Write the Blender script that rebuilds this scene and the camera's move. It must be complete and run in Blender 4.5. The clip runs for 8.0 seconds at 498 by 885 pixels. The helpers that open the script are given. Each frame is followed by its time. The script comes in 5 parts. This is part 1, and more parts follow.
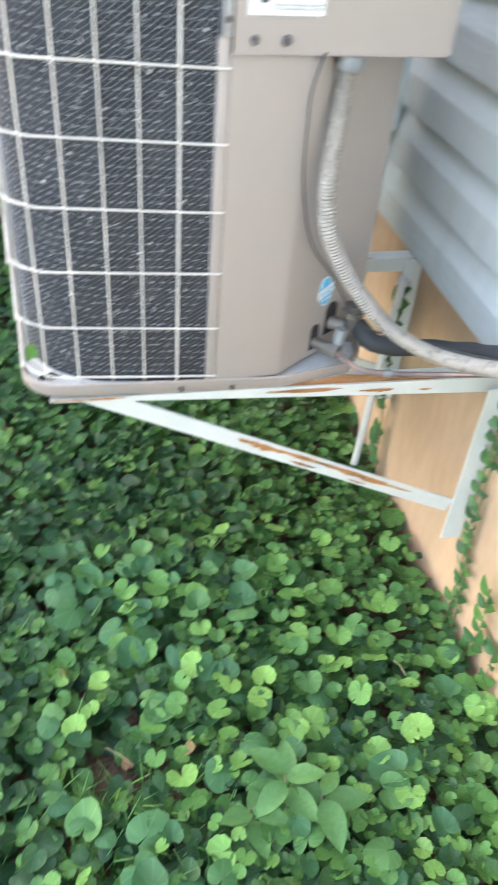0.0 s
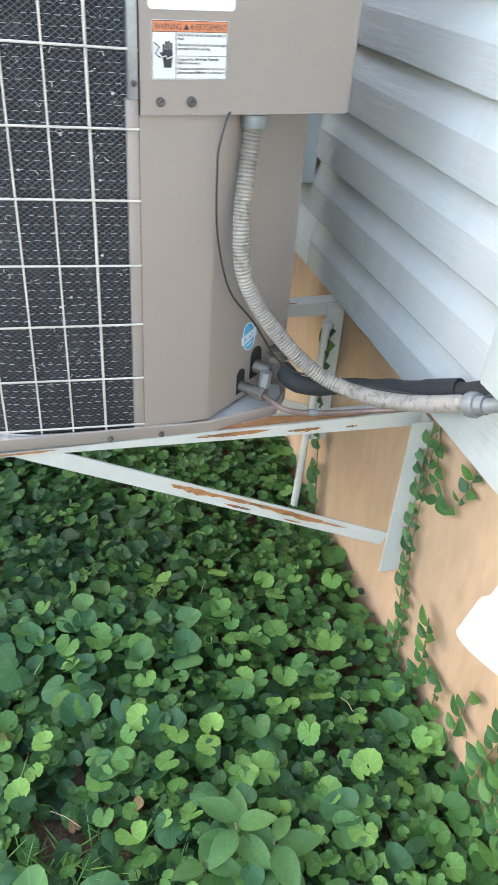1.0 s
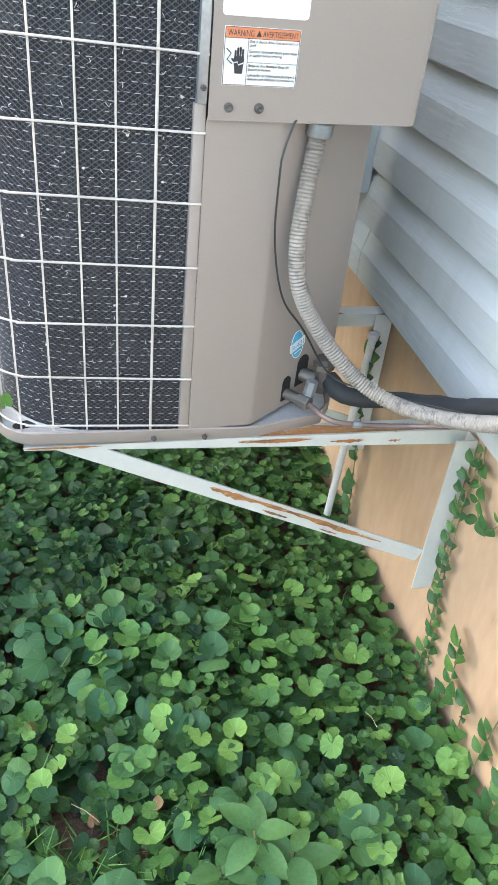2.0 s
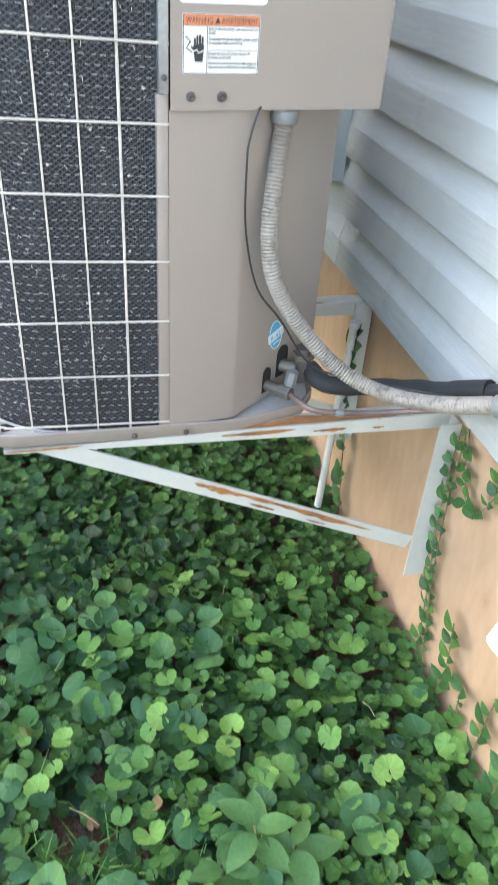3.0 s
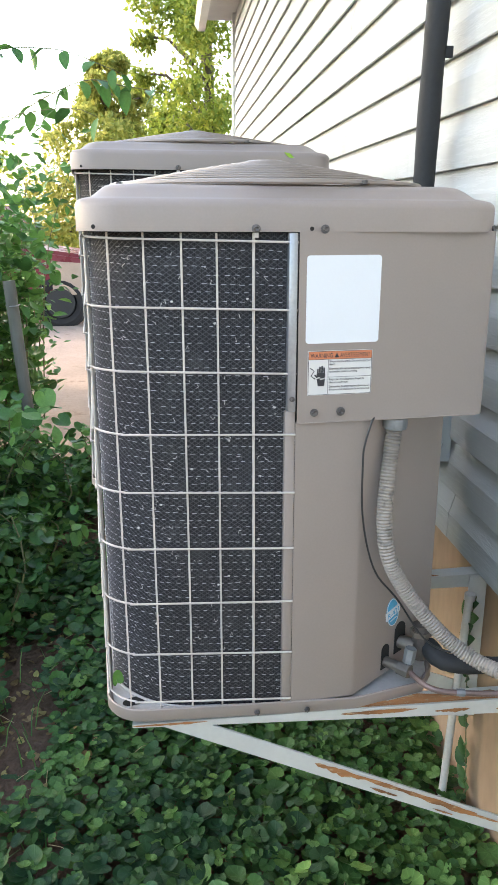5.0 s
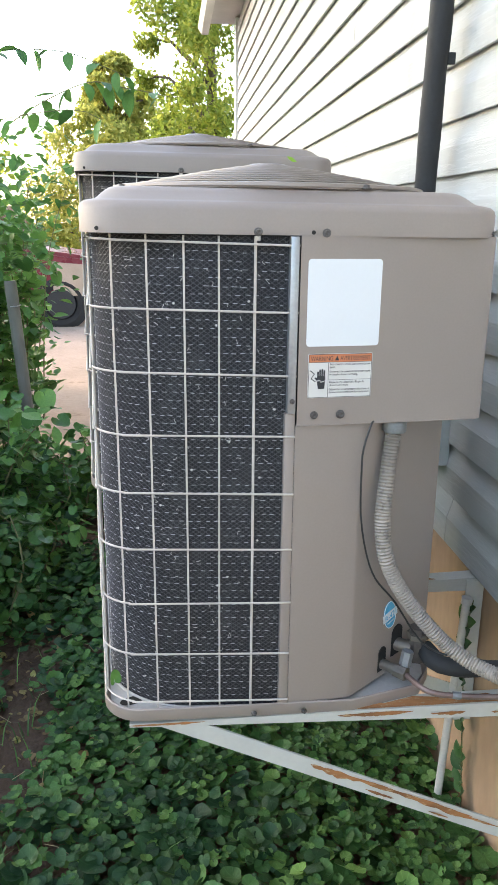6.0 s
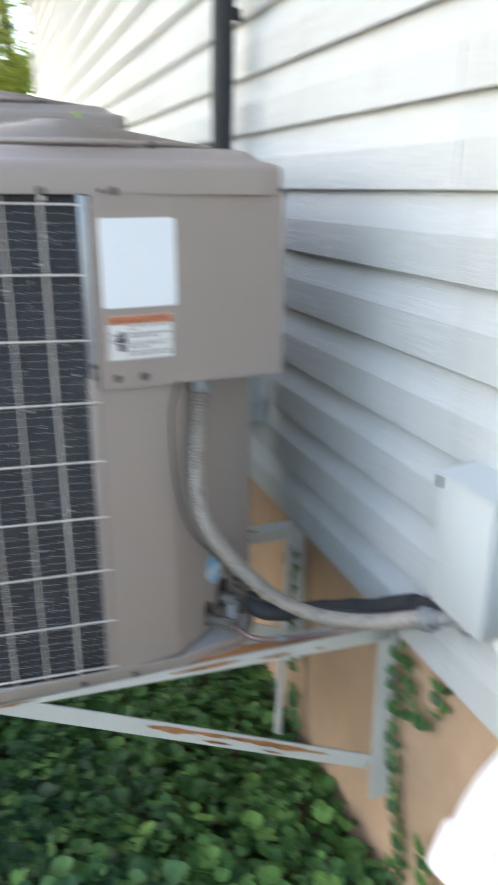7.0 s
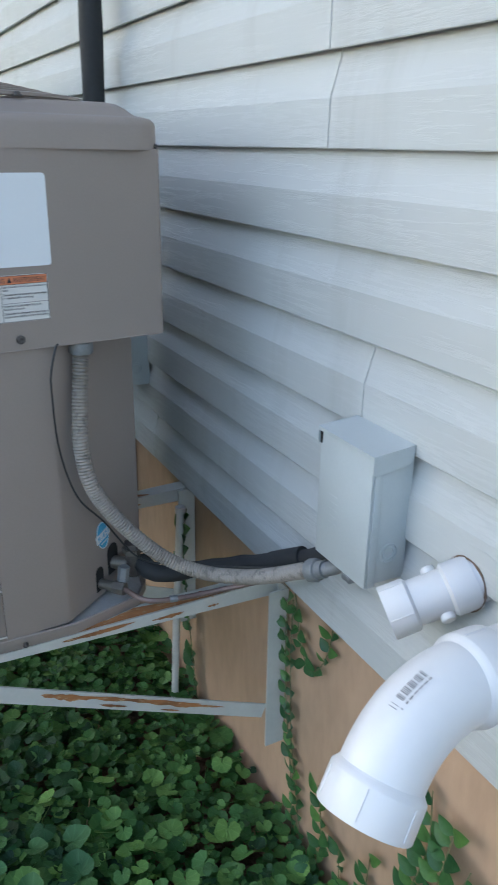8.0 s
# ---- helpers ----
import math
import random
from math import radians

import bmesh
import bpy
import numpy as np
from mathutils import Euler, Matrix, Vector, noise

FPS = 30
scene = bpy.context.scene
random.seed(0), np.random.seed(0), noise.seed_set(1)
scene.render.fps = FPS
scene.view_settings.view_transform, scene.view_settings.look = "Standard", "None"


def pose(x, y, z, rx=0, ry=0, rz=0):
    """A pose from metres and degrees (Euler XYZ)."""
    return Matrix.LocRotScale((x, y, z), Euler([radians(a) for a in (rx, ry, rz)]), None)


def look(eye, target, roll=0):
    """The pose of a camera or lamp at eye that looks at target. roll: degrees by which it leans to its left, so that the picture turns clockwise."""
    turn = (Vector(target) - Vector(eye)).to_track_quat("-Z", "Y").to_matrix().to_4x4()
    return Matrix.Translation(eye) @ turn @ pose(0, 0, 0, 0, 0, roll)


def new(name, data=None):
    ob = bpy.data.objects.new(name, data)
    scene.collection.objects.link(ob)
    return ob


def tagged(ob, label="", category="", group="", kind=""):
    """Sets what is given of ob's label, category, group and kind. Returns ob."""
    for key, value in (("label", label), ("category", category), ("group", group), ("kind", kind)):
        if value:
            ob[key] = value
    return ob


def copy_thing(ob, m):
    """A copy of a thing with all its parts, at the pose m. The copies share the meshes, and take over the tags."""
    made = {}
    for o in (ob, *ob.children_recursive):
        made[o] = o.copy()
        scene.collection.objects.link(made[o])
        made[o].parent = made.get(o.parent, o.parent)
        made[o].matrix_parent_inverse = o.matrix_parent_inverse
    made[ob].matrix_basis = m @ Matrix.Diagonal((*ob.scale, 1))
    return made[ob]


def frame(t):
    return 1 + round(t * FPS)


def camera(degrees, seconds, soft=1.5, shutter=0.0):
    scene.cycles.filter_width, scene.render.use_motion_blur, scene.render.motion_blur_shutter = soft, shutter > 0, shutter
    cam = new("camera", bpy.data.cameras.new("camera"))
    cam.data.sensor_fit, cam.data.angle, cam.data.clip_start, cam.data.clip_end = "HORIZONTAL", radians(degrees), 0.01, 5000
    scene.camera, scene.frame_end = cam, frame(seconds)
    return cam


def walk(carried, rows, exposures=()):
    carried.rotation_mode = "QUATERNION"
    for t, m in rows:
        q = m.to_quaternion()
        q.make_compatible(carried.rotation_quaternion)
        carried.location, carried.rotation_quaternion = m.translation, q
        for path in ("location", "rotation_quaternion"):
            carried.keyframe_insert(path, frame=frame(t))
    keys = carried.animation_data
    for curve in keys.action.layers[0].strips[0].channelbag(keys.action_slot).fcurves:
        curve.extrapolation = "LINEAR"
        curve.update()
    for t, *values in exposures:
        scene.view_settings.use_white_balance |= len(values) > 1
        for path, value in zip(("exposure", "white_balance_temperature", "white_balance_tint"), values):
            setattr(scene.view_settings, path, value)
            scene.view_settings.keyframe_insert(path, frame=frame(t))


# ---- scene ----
cam = camera(36.6, 8.0, shutter=0.6)
PATH = [
    (0.0, (0.2477, -1.0108, 1.3707), (0.6068, 0.4995, 0.1097), 5.13),
    (0.5, (0.2899, -1.0406, 1.3767), (0.7710, 0.5090, 0.2073), 2.57),
    (1.0, (0.2759, -1.0374, 1.3772), (0.7716, 0.5224, 0.2277), 4.49),
    (1.5, (0.2528, -1.0327, 1.3807), (0.7083, 0.5437, 0.2373), 6.61),
    (1.7, (0.2508, -1.0315, 1.3796), (0.6870, 0.5536, 0.2406), 6.94),
    (2.8, (0.2723, -1.0154, 1.3786), (0.6956, 0.5383, 0.1924), 4.97),
    (3.0, (0.2756, -1.0289, 1.3687), (0.7118, 0.5466, 0.2164), 4.16),
    (3.1, (0.2723, -1.0377, 1.3629), (0.7063, 0.5677, 0.2519), 3.62),
    (3.5, (0.2514, -1.0624, 1.4245), (0.6359, 0.6926, 0.5459), 1.53),
    (4.0, (0.2587, -1.0895, 1.4483), (0.5425, 0.7896, 0.8249), -0.71),
    (4.5, (0.2469, -1.0844, 1.4484), (0.4602, 0.8205, 0.8773), -0.72),
    (6.0, (0.2394, -1.0931, 1.4485), (0.4354, 0.8172, 0.8895), 0.57),
    (6.5, (0.2387, -1.0918, 1.4459), (0.4895, 0.8080, 0.8732), 0.34),
    (6.6, (0.2526, -1.1031, 1.4334), (0.5229, 0.7986, 0.8763), 0.20),
    (7.0, (0.2820, -1.1015, 1.4416), (0.8923, 0.6913, 0.7988), -0.03),
    (7.3, (0.2977, -1.1016, 1.4317), (1.1613, 0.5530, 0.7130), 0.33),
    (7.5, (0.2902, -1.1043, 1.4376), (1.2162, 0.5035, 0.6908), 0.96),
    (8.0, (0.2870, -1.1074, 1.4392), (1.1533, 0.5394, 0.7061), 0.93),
]
EXPOSURES = [(0.0, 3.78, 7650, 9), (0.5, 3.3, 7650, 9), (1.0, 3.32, 7550, 9), (1.5, 3.42, 7550, 9), (3.0, 3.44, 7500, 9), (3.5, 3.36, 7550, 9), (4.0, 2.94, 7550, 10), (4.5, 2.84, 7600, 11), (6.5, 2.78, 7600, 11), (7.0, 2.6, 7250, 10), (7.6, 2.0, 6950, 9), (8.0, 1.95, 6450, 7)]
walk(cam, [(t, look(eye, target, roll)) for t, eye, target, roll in PATH], EXPOSURES)

# ---- light: late-afternoon sky, low sun behind unseen trees added along the yard ----
SUN_DIR = Vector((-0.72, 0.5, 0.62)).normalized()
world = bpy.data.worlds.new("world")
scene.world = world
world.use_nodes = True
wn = world.node_tree
sky = wn.nodes.new("ShaderNodeTexSky")
sky.sky_type, sky.sun_disc = "NISHITA", False
sky.sun_elevation = math.asin(SUN_DIR.z)
sky.sun_rotation = math.atan2(SUN_DIR.x, SUN_DIR.y)
sky.air_density, sky.dust_density, sky.ozone_density = 1.0, 1.4, 1.0
wn.nodes["Background"].inputs["Strength"].default_value = 0.15
wn.links.new(sky.outputs["Color"], wn.nodes["Background"].inputs["Color"])
sun_data = bpy.data.lights.new("sun", "SUN")
sun_data.energy, sun_data.angle, sun_data.color = 0.1, radians(6.0), (1.0, 0.87, 0.68)
sun = new("sun", sun_data)
sun.matrix_world = look((0, 0, 0), -SUN_DIR)


# ---- materials ----
def nodes_of(name):
    m = bpy.data.materials.new(name)
    m.use_nodes = True
    t = m.node_tree
    return m, t, t.nodes["Principled BSDF"]


def node(t, kind, **values):
    n = t.nodes.new(kind)
    for key, value in values.items():
        n.inputs[key.replace("_", " ")].default_value = value
    return n


def ramp(t, source, stops):
    r = t.nodes.new("ShaderNodeValToRGB")
    while len(r.color_ramp.elements) < len(stops):
        r.color_ramp.elements.new(0.5)
    for e, (p, c) in zip(r.color_ramp.elements, stops):
        e.position, e.color = p, (*c, 1) if len(c) == 3 else c
    t.links.new(source, r.inputs["Fac"])
    return r


def blend(t, fac, a, b, mode="MIX"):
    m = t.nodes.new("ShaderNodeMix")
    m.data_type, m.blend_type = "RGBA", mode
    for value, slot in ((fac, 0), (a, 6), (b, 7)):
        if isinstance(value, (float, int)):
            m.inputs[slot].default_value = value
        elif isinstance(value, tuple):
            m.inputs[slot].default_value = (*value, 1)
        else:
            t.links.new(value, m.inputs[slot])
    return m.outputs[2]


def math_node(t, op, a, b=0.0):
    m = t.nodes.new("ShaderNodeMath")
    m.operation = op
    for value, slot in ((a, 0), (b, 1)):
        if isinstance(value, (float, int)):
            m.inputs[slot].default_value = value
        else:
            t.links.new(value, m.inputs[slot])
    return m.outputs[0]


def noise_of(t, scale, detail=4.0, stretch=(1, 1, 1), rough=0.55):
    co = t.nodes.new("ShaderNodeTexCoord")
    mp = t.nodes.new("ShaderNodeMapping")
    mp.inputs["Scale"].default_value = stretch
    t.links.new(co.outputs["Object"], mp.inputs["Vector"])
    n = node(t, "ShaderNodeTexNoise", Scale=scale, Detail=detail, Roughness=rough)
    t.links.new(mp.outputs["Vector"], n.inputs["Vector"])
    return n.outputs["Fac"]


def bump_to(t, bsdf, height, strength, distance):
    b = node(t, "ShaderNodeBump", Strength=strength, Distance=distance)
    t.links.new(height, b.inputs["Height"])
    t.links.new(b.outputs["Normal"], bsdf.inputs["Normal"])


def surface(name, color, rough=0.6, metal=0.0, spread=0.15, big=3.0, fine=90.0, bump=0.15, depth=0.002,
            stain=None, stain_at=0.62, stain_scale=5.0, stretch=(1, 1, 1), grain=0.6):
    """Paint, plastic, metal or soil: broad and fine variation, fine relief, and stains where given."""
    m, t, b = nodes_of(name)
    lo = tuple(c * (1 - spread) for c in color)
    hi = tuple(min(1, c * (1 + spread)) for c in color)
    n1, n2 = noise_of(t, big, 5.0, stretch), noise_of(t, fine, 3.0, stretch)
    col = ramp(t, n1, ((0.3, lo), (0.7, hi))).outputs["Color"]
    grit = ramp(t, n2, ((0.25, (0.85,) * 3), (0.75, (1.12,) * 3))).outputs["Color"]
    col = blend(t, grain, col, grit, "MULTIPLY")
    if stain:
        n3 = noise_of(t, stain_scale, 7.0, stretch, 0.68)
        mask = ramp(t, n3, ((stain_at, (0, 0, 0)), (stain_at + 0.07, (1, 1, 1)))).outputs["Color"]
        col = blend(t, mask, col, stain)
    t.links.new(col, b.inputs["Base Color"])
    r = ramp(t, n1, ((0.3, (max(0.02, rough - 0.08),) * 3), (0.7, (min(1, rough + 0.08),) * 3)))
    t.links.new(r.outputs["Color"], b.inputs["Roughness"])
    b.inputs["Metallic"].default_value = metal
    bump_to(t, b, n2, bump, depth)
    return m


def leaf_material(name, colors, rough=0.45, island=True, veins=0.25, rays=0.0, thin=0.28):
    """Leaf green that varies from leaf to leaf, a little light passing through."""
    m, t, b = nodes_of(name)
    if island:
        fac = t.nodes.new("ShaderNodeNewGeometry").outputs["Random Per Island"]
    else:
        fac = t.nodes.new("ShaderNodeObjectInfo").outputs["Random"]
    stops = [(k / (len(colors) - 1), c) for k, c in enumerate(colors)]
    col = ramp(t, fac, stops).outputs["Color"]
    n = noise_of(t, 140.0, 3.0)
    col = blend(t, veins, col, ramp(t, n, ((0.3, (0.45,) * 3), (0.7, (1.3,) * 3))).outputs["Color"], "MULTIPLY")
    height = n
    if rays:
        uv = t.nodes.new("ShaderNodeUVMap")
        sep = t.nodes.new("ShaderNodeSeparateXYZ")
        t.links.new(uv.outputs["UV"], sep.inputs[0])
        turn = math_node(t, "ARCTAN2", sep.outputs["X"], sep.outputs["Y"])
        wave = math_node(t, "ABSOLUTE", math_node(t, "SUBTRACT", math_node(t, "FRACT", math_node(t, "MULTIPLY", turn, 1.45)), 0.5))
        vein = ramp(t, wave, ((0.0, (1, 1, 1)), (0.1, (0.15,) * 3), (0.5, (0, 0, 0)))).outputs["Color"]
        col = blend(t, math_node(t, "MULTIPLY", vein, rays), col, blend(t, 1.0, col, (1.9, 1.7, 1.9), "MULTIPLY"))
        height = math_node(t, "SUBTRACT", n, vein)
    t.links.new(col, b.inputs["Base Color"])
    b.inputs["Roughness"].default_value = rough
    b.inputs["Specular IOR Level"].default_value = 0.35
    bump_to(t, b, height, 0.35, 0.002)
    tr = t.nodes.new("ShaderNodeBsdfTranslucent")
    t.links.new(col, tr.inputs["Color"])
    mix = node(t, "ShaderNodeMixShader", Fac=thin)
    t.links.new(b.outputs[0], mix.inputs[1])
    t.links.new(tr.outputs[0], mix.inputs[2])
    t.links.new(mix.outputs[0], t.nodes["Material Output"].inputs["Surface"])
    return m


TAUPE = surface("taupe_paint", (0.295, 0.243, 0.214), 0.45, 0.0, 0.06, 2.5, 300.0, 0.06, 0.0005, (0.325, 0.275, 0.245), 0.64, 7.0, grain=0.2)
WIRE = surface("wire_coating", (0.53, 0.48, 0.43), 0.45, 0.0, 0.12, 14.0, 200.0, 0.1, 0.0005)
GALV = surface("galvanized_steel", (0.36, 0.375, 0.39), 0.42, 0.7, 0.12, 30.0, 160.0, 0.1, 0.0006)
CONDUIT = surface("flexible_conduit", (0.285, 0.248, 0.212), 0.55, 0.0, 0.3, 7.0, 260.0, 0.25, 0.001, (0.2, 0.175, 0.15), 0.53, 75.0)
NUT = surface("zinc_fitting", (0.22, 0.228, 0.232), 0.5, 0.2, 0.15, 40.0, 200.0, 0.1, 0.0006)
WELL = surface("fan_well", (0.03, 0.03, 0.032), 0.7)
PAN_WHITE = surface("pale_pan_paint", (0.5, 0.475, 0.45), 0.5, 0.0, 0.1, 8.0, 120.0, 0.1, 0.0006, (0.25, 0.2, 0.16), 0.66, 12.0)
BRACKET = surface("weathered_bracket_paint", (0.51, 0.5, 0.455), 0.5, 0.0, 0.08, 5.0, 120.0, 0.1, 0.0008, (0.45, 0.24, 0.1), 0.645, 11.0, grain=0.25)
RUST = surface("rust", (0.3, 0.125, 0.045), 0.9, 0.0, 0.5, 25.0, 160.0, 0.4, 0.002, (0.44, 0.27, 0.14), 0.55, 130.0, (0.35, 1, 1))
SEALANT = surface("brown_sealant", (0.15, 0.095, 0.06), 0.8, 0.0, 0.35, 40.0)
RUBBER = surface("black_foam", (0.022, 0.023, 0.025), 0.75, 0.0, 0.3, 20.0, 120.0, 0.35, 0.002)
CABLE = surface("black_cable", (0.03, 0.03, 0.03), 0.45)
COPPER = surface("dulled_copper", (0.22, 0.15, 0.13), 0.45, 0.5, 0.3, 18.0, 120.0, 0.1, 0.0006)
BRASS = surface("dull_brass", (0.19, 0.17, 0.145), 0.45, 0.6, 0.3, 25.0, 120.0, 0.15, 0.0008)
BOX_GREY = surface("grey_enamel", (0.46, 0.495, 0.495), 0.38, 0.0, 0.05, 6.0, 240.0, 0.04, 0.0004, (0.38, 0.40, 0.40), 0.68, 14.0, grain=0.15)
WORN = surface("worn_print", (0.52, 0.55, 0.55), 0.45)
PVC = surface("white_pvc", (0.66, 0.66, 0.665), 0.42, 0.0, 0.015, 3.0, 90.0, 0.03, 0.0004, grain=0.05)
INK = surface("black_ink", (0.03, 0.03, 0.035), 0.6)
GREY_INK = surface("grey_ink", (0.2, 0.2, 0.21), 0.6)
LABEL = surface("label_paper", (0.72, 0.74, 0.76), 0.4, 0.0, 0.02, 5.0, 200.0, 0.02, 0.0003, grain=0.05)
PAPER = surface("warning_paper", (0.66, 0.64, 0.61), 0.45, 0.0, 0.03, 5.0, 200.0, 0.02, 0.0003, grain=0.05)
ORANGE = surface("orange_print", (0.62, 0.2, 0.09), 0.45)
BLUE = surface("blue_sticker", (0.07, 0.42, 0.66), 0.4)
STEEL = surface("screw_steel", (0.10, 0.09, 0.085), 0.45, 0.4, 0.3, 60.0)
# near-black for holes, the car window and the painted shadow on switch boxes
DARK_HOLE = surface("dark_opening", (0.015, 0.014, 0.013), 0.9)
TRIM = surface("white_trim", (0.66, 0.66, 0.65), 0.45)
SOFFIT = surface("grey_soffit", (0.48, 0.48, 0.48), 0.5)
FOUNDATION = surface("tan_foundation", (0.455, 0.3, 0.195), 0.75, 0.0, 0.22, 2.2, 40.0, 0.25, 0.003, (0.36, 0.2, 0.1), 0.62, 3.0, (1, 1, 0.35))
SOIL = surface("dark_soil", (0.115, 0.068, 0.044), 0.95, 0.0, 0.45, 3.0, 45.0, 0.7, 0.02, (0.14, 0.1, 0.06), 0.6, 14.0)
SAND = surface("bare_dirt", (0.36, 0.26, 0.2), 0.95, 0.0, 0.2, 1.2, 30.0, 0.5, 0.015, (0.25, 0.17, 0.12), 0.6, 3.0)
BARK = surface("bark", (0.12, 0.09, 0.065), 0.9, 0.0, 0.35, 8.0, 60.0, 0.6, 0.01, stretch=(1, 1, 0.3))
TWIG = surface("green_twig", (0.16, 0.15, 0.07), 0.7, 0.0, 0.25, 20.0)
DRY = surface("dry_straw", (0.42, 0.33, 0.19), 0.85, 0.0, 0.3, 30.0)
POST_WOOD = surface("weathered_post", (0.17, 0.165, 0.145), 0.85, 0.0, 0.3, 6.0, 60.0, 0.5, 0.006, stretch=(1, 1, 0.2))
MAROON = surface("maroon_paint", (0.2, 0.03, 0.045), 0.3, 0.0, 0.1)
BEIGE = surface("beige_paint", (0.45, 0.34, 0.27), 0.35, 0.0, 0.08)
TYRE = surface("tyre_rubber", (0.02, 0.02, 0.022), 0.85)
ROOFING = surface("asphalt_shingle", (0.08, 0.075, 0.07), 0.9)


def siding_material():
    m, t, b = nodes_of("vinyl_siding")
    grain = noise_of(t, 30.0, 7.0, (1.0, 0.1, 1.6), 0.66)
    where = noise_of(t, 5.0, 3.0, (1, 0.6, 1.4))
    broad = noise_of(t, 1.6, 4.0)
    col = ramp(t, broad, ((0.3, (0.455, 0.47, 0.462)), (0.7, (0.5, 0.512, 0.502)))).outputs["Color"]
    streak = noise_of(t, 7.0, 5.0, (1, 1.5, 0.15))
    col = blend(t, ramp(t, streak, ((0.58, (0, 0, 0)), (0.8, (0.5,) * 3))).outputs["Color"], col, (0.36, 0.355, 0.335))
    line = ramp(t, grain, ((0.455, (0, 0, 0)), (0.5, (1, 1, 1)), (0.545, (0, 0, 0)))).outputs["Color"]
    line = math_node(t, "MULTIPLY", line, ramp(t, where, ((0.36, (0.12,) * 3), (0.62, (1, 1, 1)))).outputs["Color"])
    col = blend(t, math_node(t, "MULTIPLY", line, 0.35), col, (0.6, 0.61, 0.6))
    t.links.new(col, b.inputs["Base Color"])
    b.inputs["Roughness"].default_value = 0.66
    b.inputs["Specular IOR Level"].default_value = 0.2
    bump_to(t, b, line, 0.4, 0.0012)
    return m


SIDING = siding_material()


def coil_material():
    """Black coil of fine upright fins with dusty bands."""
    m, t, b = nodes_of("coil_fins")
    uv = t.nodes.new("ShaderNodeUVMap")
    sep = t.nodes.new("ShaderNodeSeparateXYZ")
    t.links.new(uv.outputs["UV"], sep.inputs[0])
    fin = math_node(t, "ABSOLUTE", math_node(t, "SUBTRACT", math_node(t, "FRACT", math_node(t, "DIVIDE", sep.outputs["X"], 0.0031)), 0.5))
    dust = noise_of(t, 22.0, 6.0, (1, 1, 1), 0.7)
    col = blend(t, fin, (0.012, 0.012, 0.014), (0.05, 0.051, 0.057))
    col = blend(t, ramp(t, dust, ((0.5, (0, 0, 0)), (0.8, (0.5,) * 3))).outputs["Color"], col, (0.1, 0.098, 0.098))
    t.links.new(col, b.inputs["Base Color"])
    b.inputs["Roughness"].default_value = 0.7
    b.inputs["Specular IOR Level"].default_value = 0.25
    bump_to(t, b, fin, 0.5, 0.002)
    return m


COIL = coil_material()
NET = surface("coated_net", (0.07, 0.071, 0.078), 0.42, 0.25, 0.2, 12.0, 200.0, 0.1, 0.0004)
FIN_END = surface("bare_fin_edges", (0.36, 0.36, 0.37), 0.4, 0.4, 0.25, 40.0)
# violets darker than ivy: shade on the open ground is put into leaf colour
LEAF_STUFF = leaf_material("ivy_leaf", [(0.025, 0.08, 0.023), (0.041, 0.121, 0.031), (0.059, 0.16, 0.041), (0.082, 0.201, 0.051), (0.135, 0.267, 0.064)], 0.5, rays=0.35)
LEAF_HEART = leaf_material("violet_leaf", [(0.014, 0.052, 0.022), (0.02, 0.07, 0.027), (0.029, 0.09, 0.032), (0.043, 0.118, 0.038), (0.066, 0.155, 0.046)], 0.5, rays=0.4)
# lit copies of both leaves: stronger light painted into the near patch
LEAF_LIT = leaf_material("ivy_leaf_lit", [(0.063, 0.176, 0.049), (0.093, 0.234, 0.061), (0.122, 0.283, 0.073), (0.161, 0.342, 0.088), (0.2, 0.38, 0.09)], 0.5, False, rays=0.35)
LEAF_HEART_LIT = leaf_material("violet_leaf_lit", [(0.035, 0.122, 0.054), (0.049, 0.152, 0.061), (0.068, 0.187, 0.068), (0.108, 0.246, 0.079)], 0.45, False, rays=0.4)
LEAF_VINE = leaf_material("vine_leaf", [(0.025, 0.085, 0.03), (0.05, 0.14, 0.045), (0.09, 0.2, 0.05)], 0.35)
LEAF_SHRUB = leaf_material("shrub_leaf", [(0.05, 0.15, 0.045), (0.1, 0.25, 0.06), (0.17, 0.35, 0.09)], 0.45)
# far tree leaves carry sunlight in their colour: paler and yellower green
LEAF_TREE = leaf_material("sunlit_tree_leaf", [(0.16, 0.22, 0.035), (0.3, 0.37, 0.06), (0.46, 0.46, 0.09)], 0.5, thin=0.5)
LEAF_DRY = leaf_material("withered_leaf", [(0.2, 0.12, 0.06), (0.34, 0.25, 0.12), (0.45, 0.42, 0.15)], 0.7)

# ---- builders ----
SHIFT = {}
LEANING = []


def thing(name, x, y, z, label, category, rz=0.0, local=False, group="", kind=""):
    """An Empty at a thing's base. local: its parts are given in turned axes with heights from the ground."""
    ob = new(name)
    ob.empty_display_size = 0.1
    ob.matrix_world = pose(x, y, z, 0, 0, rz)
    SHIFT[ob.name] = Vector((0, 0, z)) if local else Vector((x, y, z))
    return tagged(ob, label, category, group, kind)


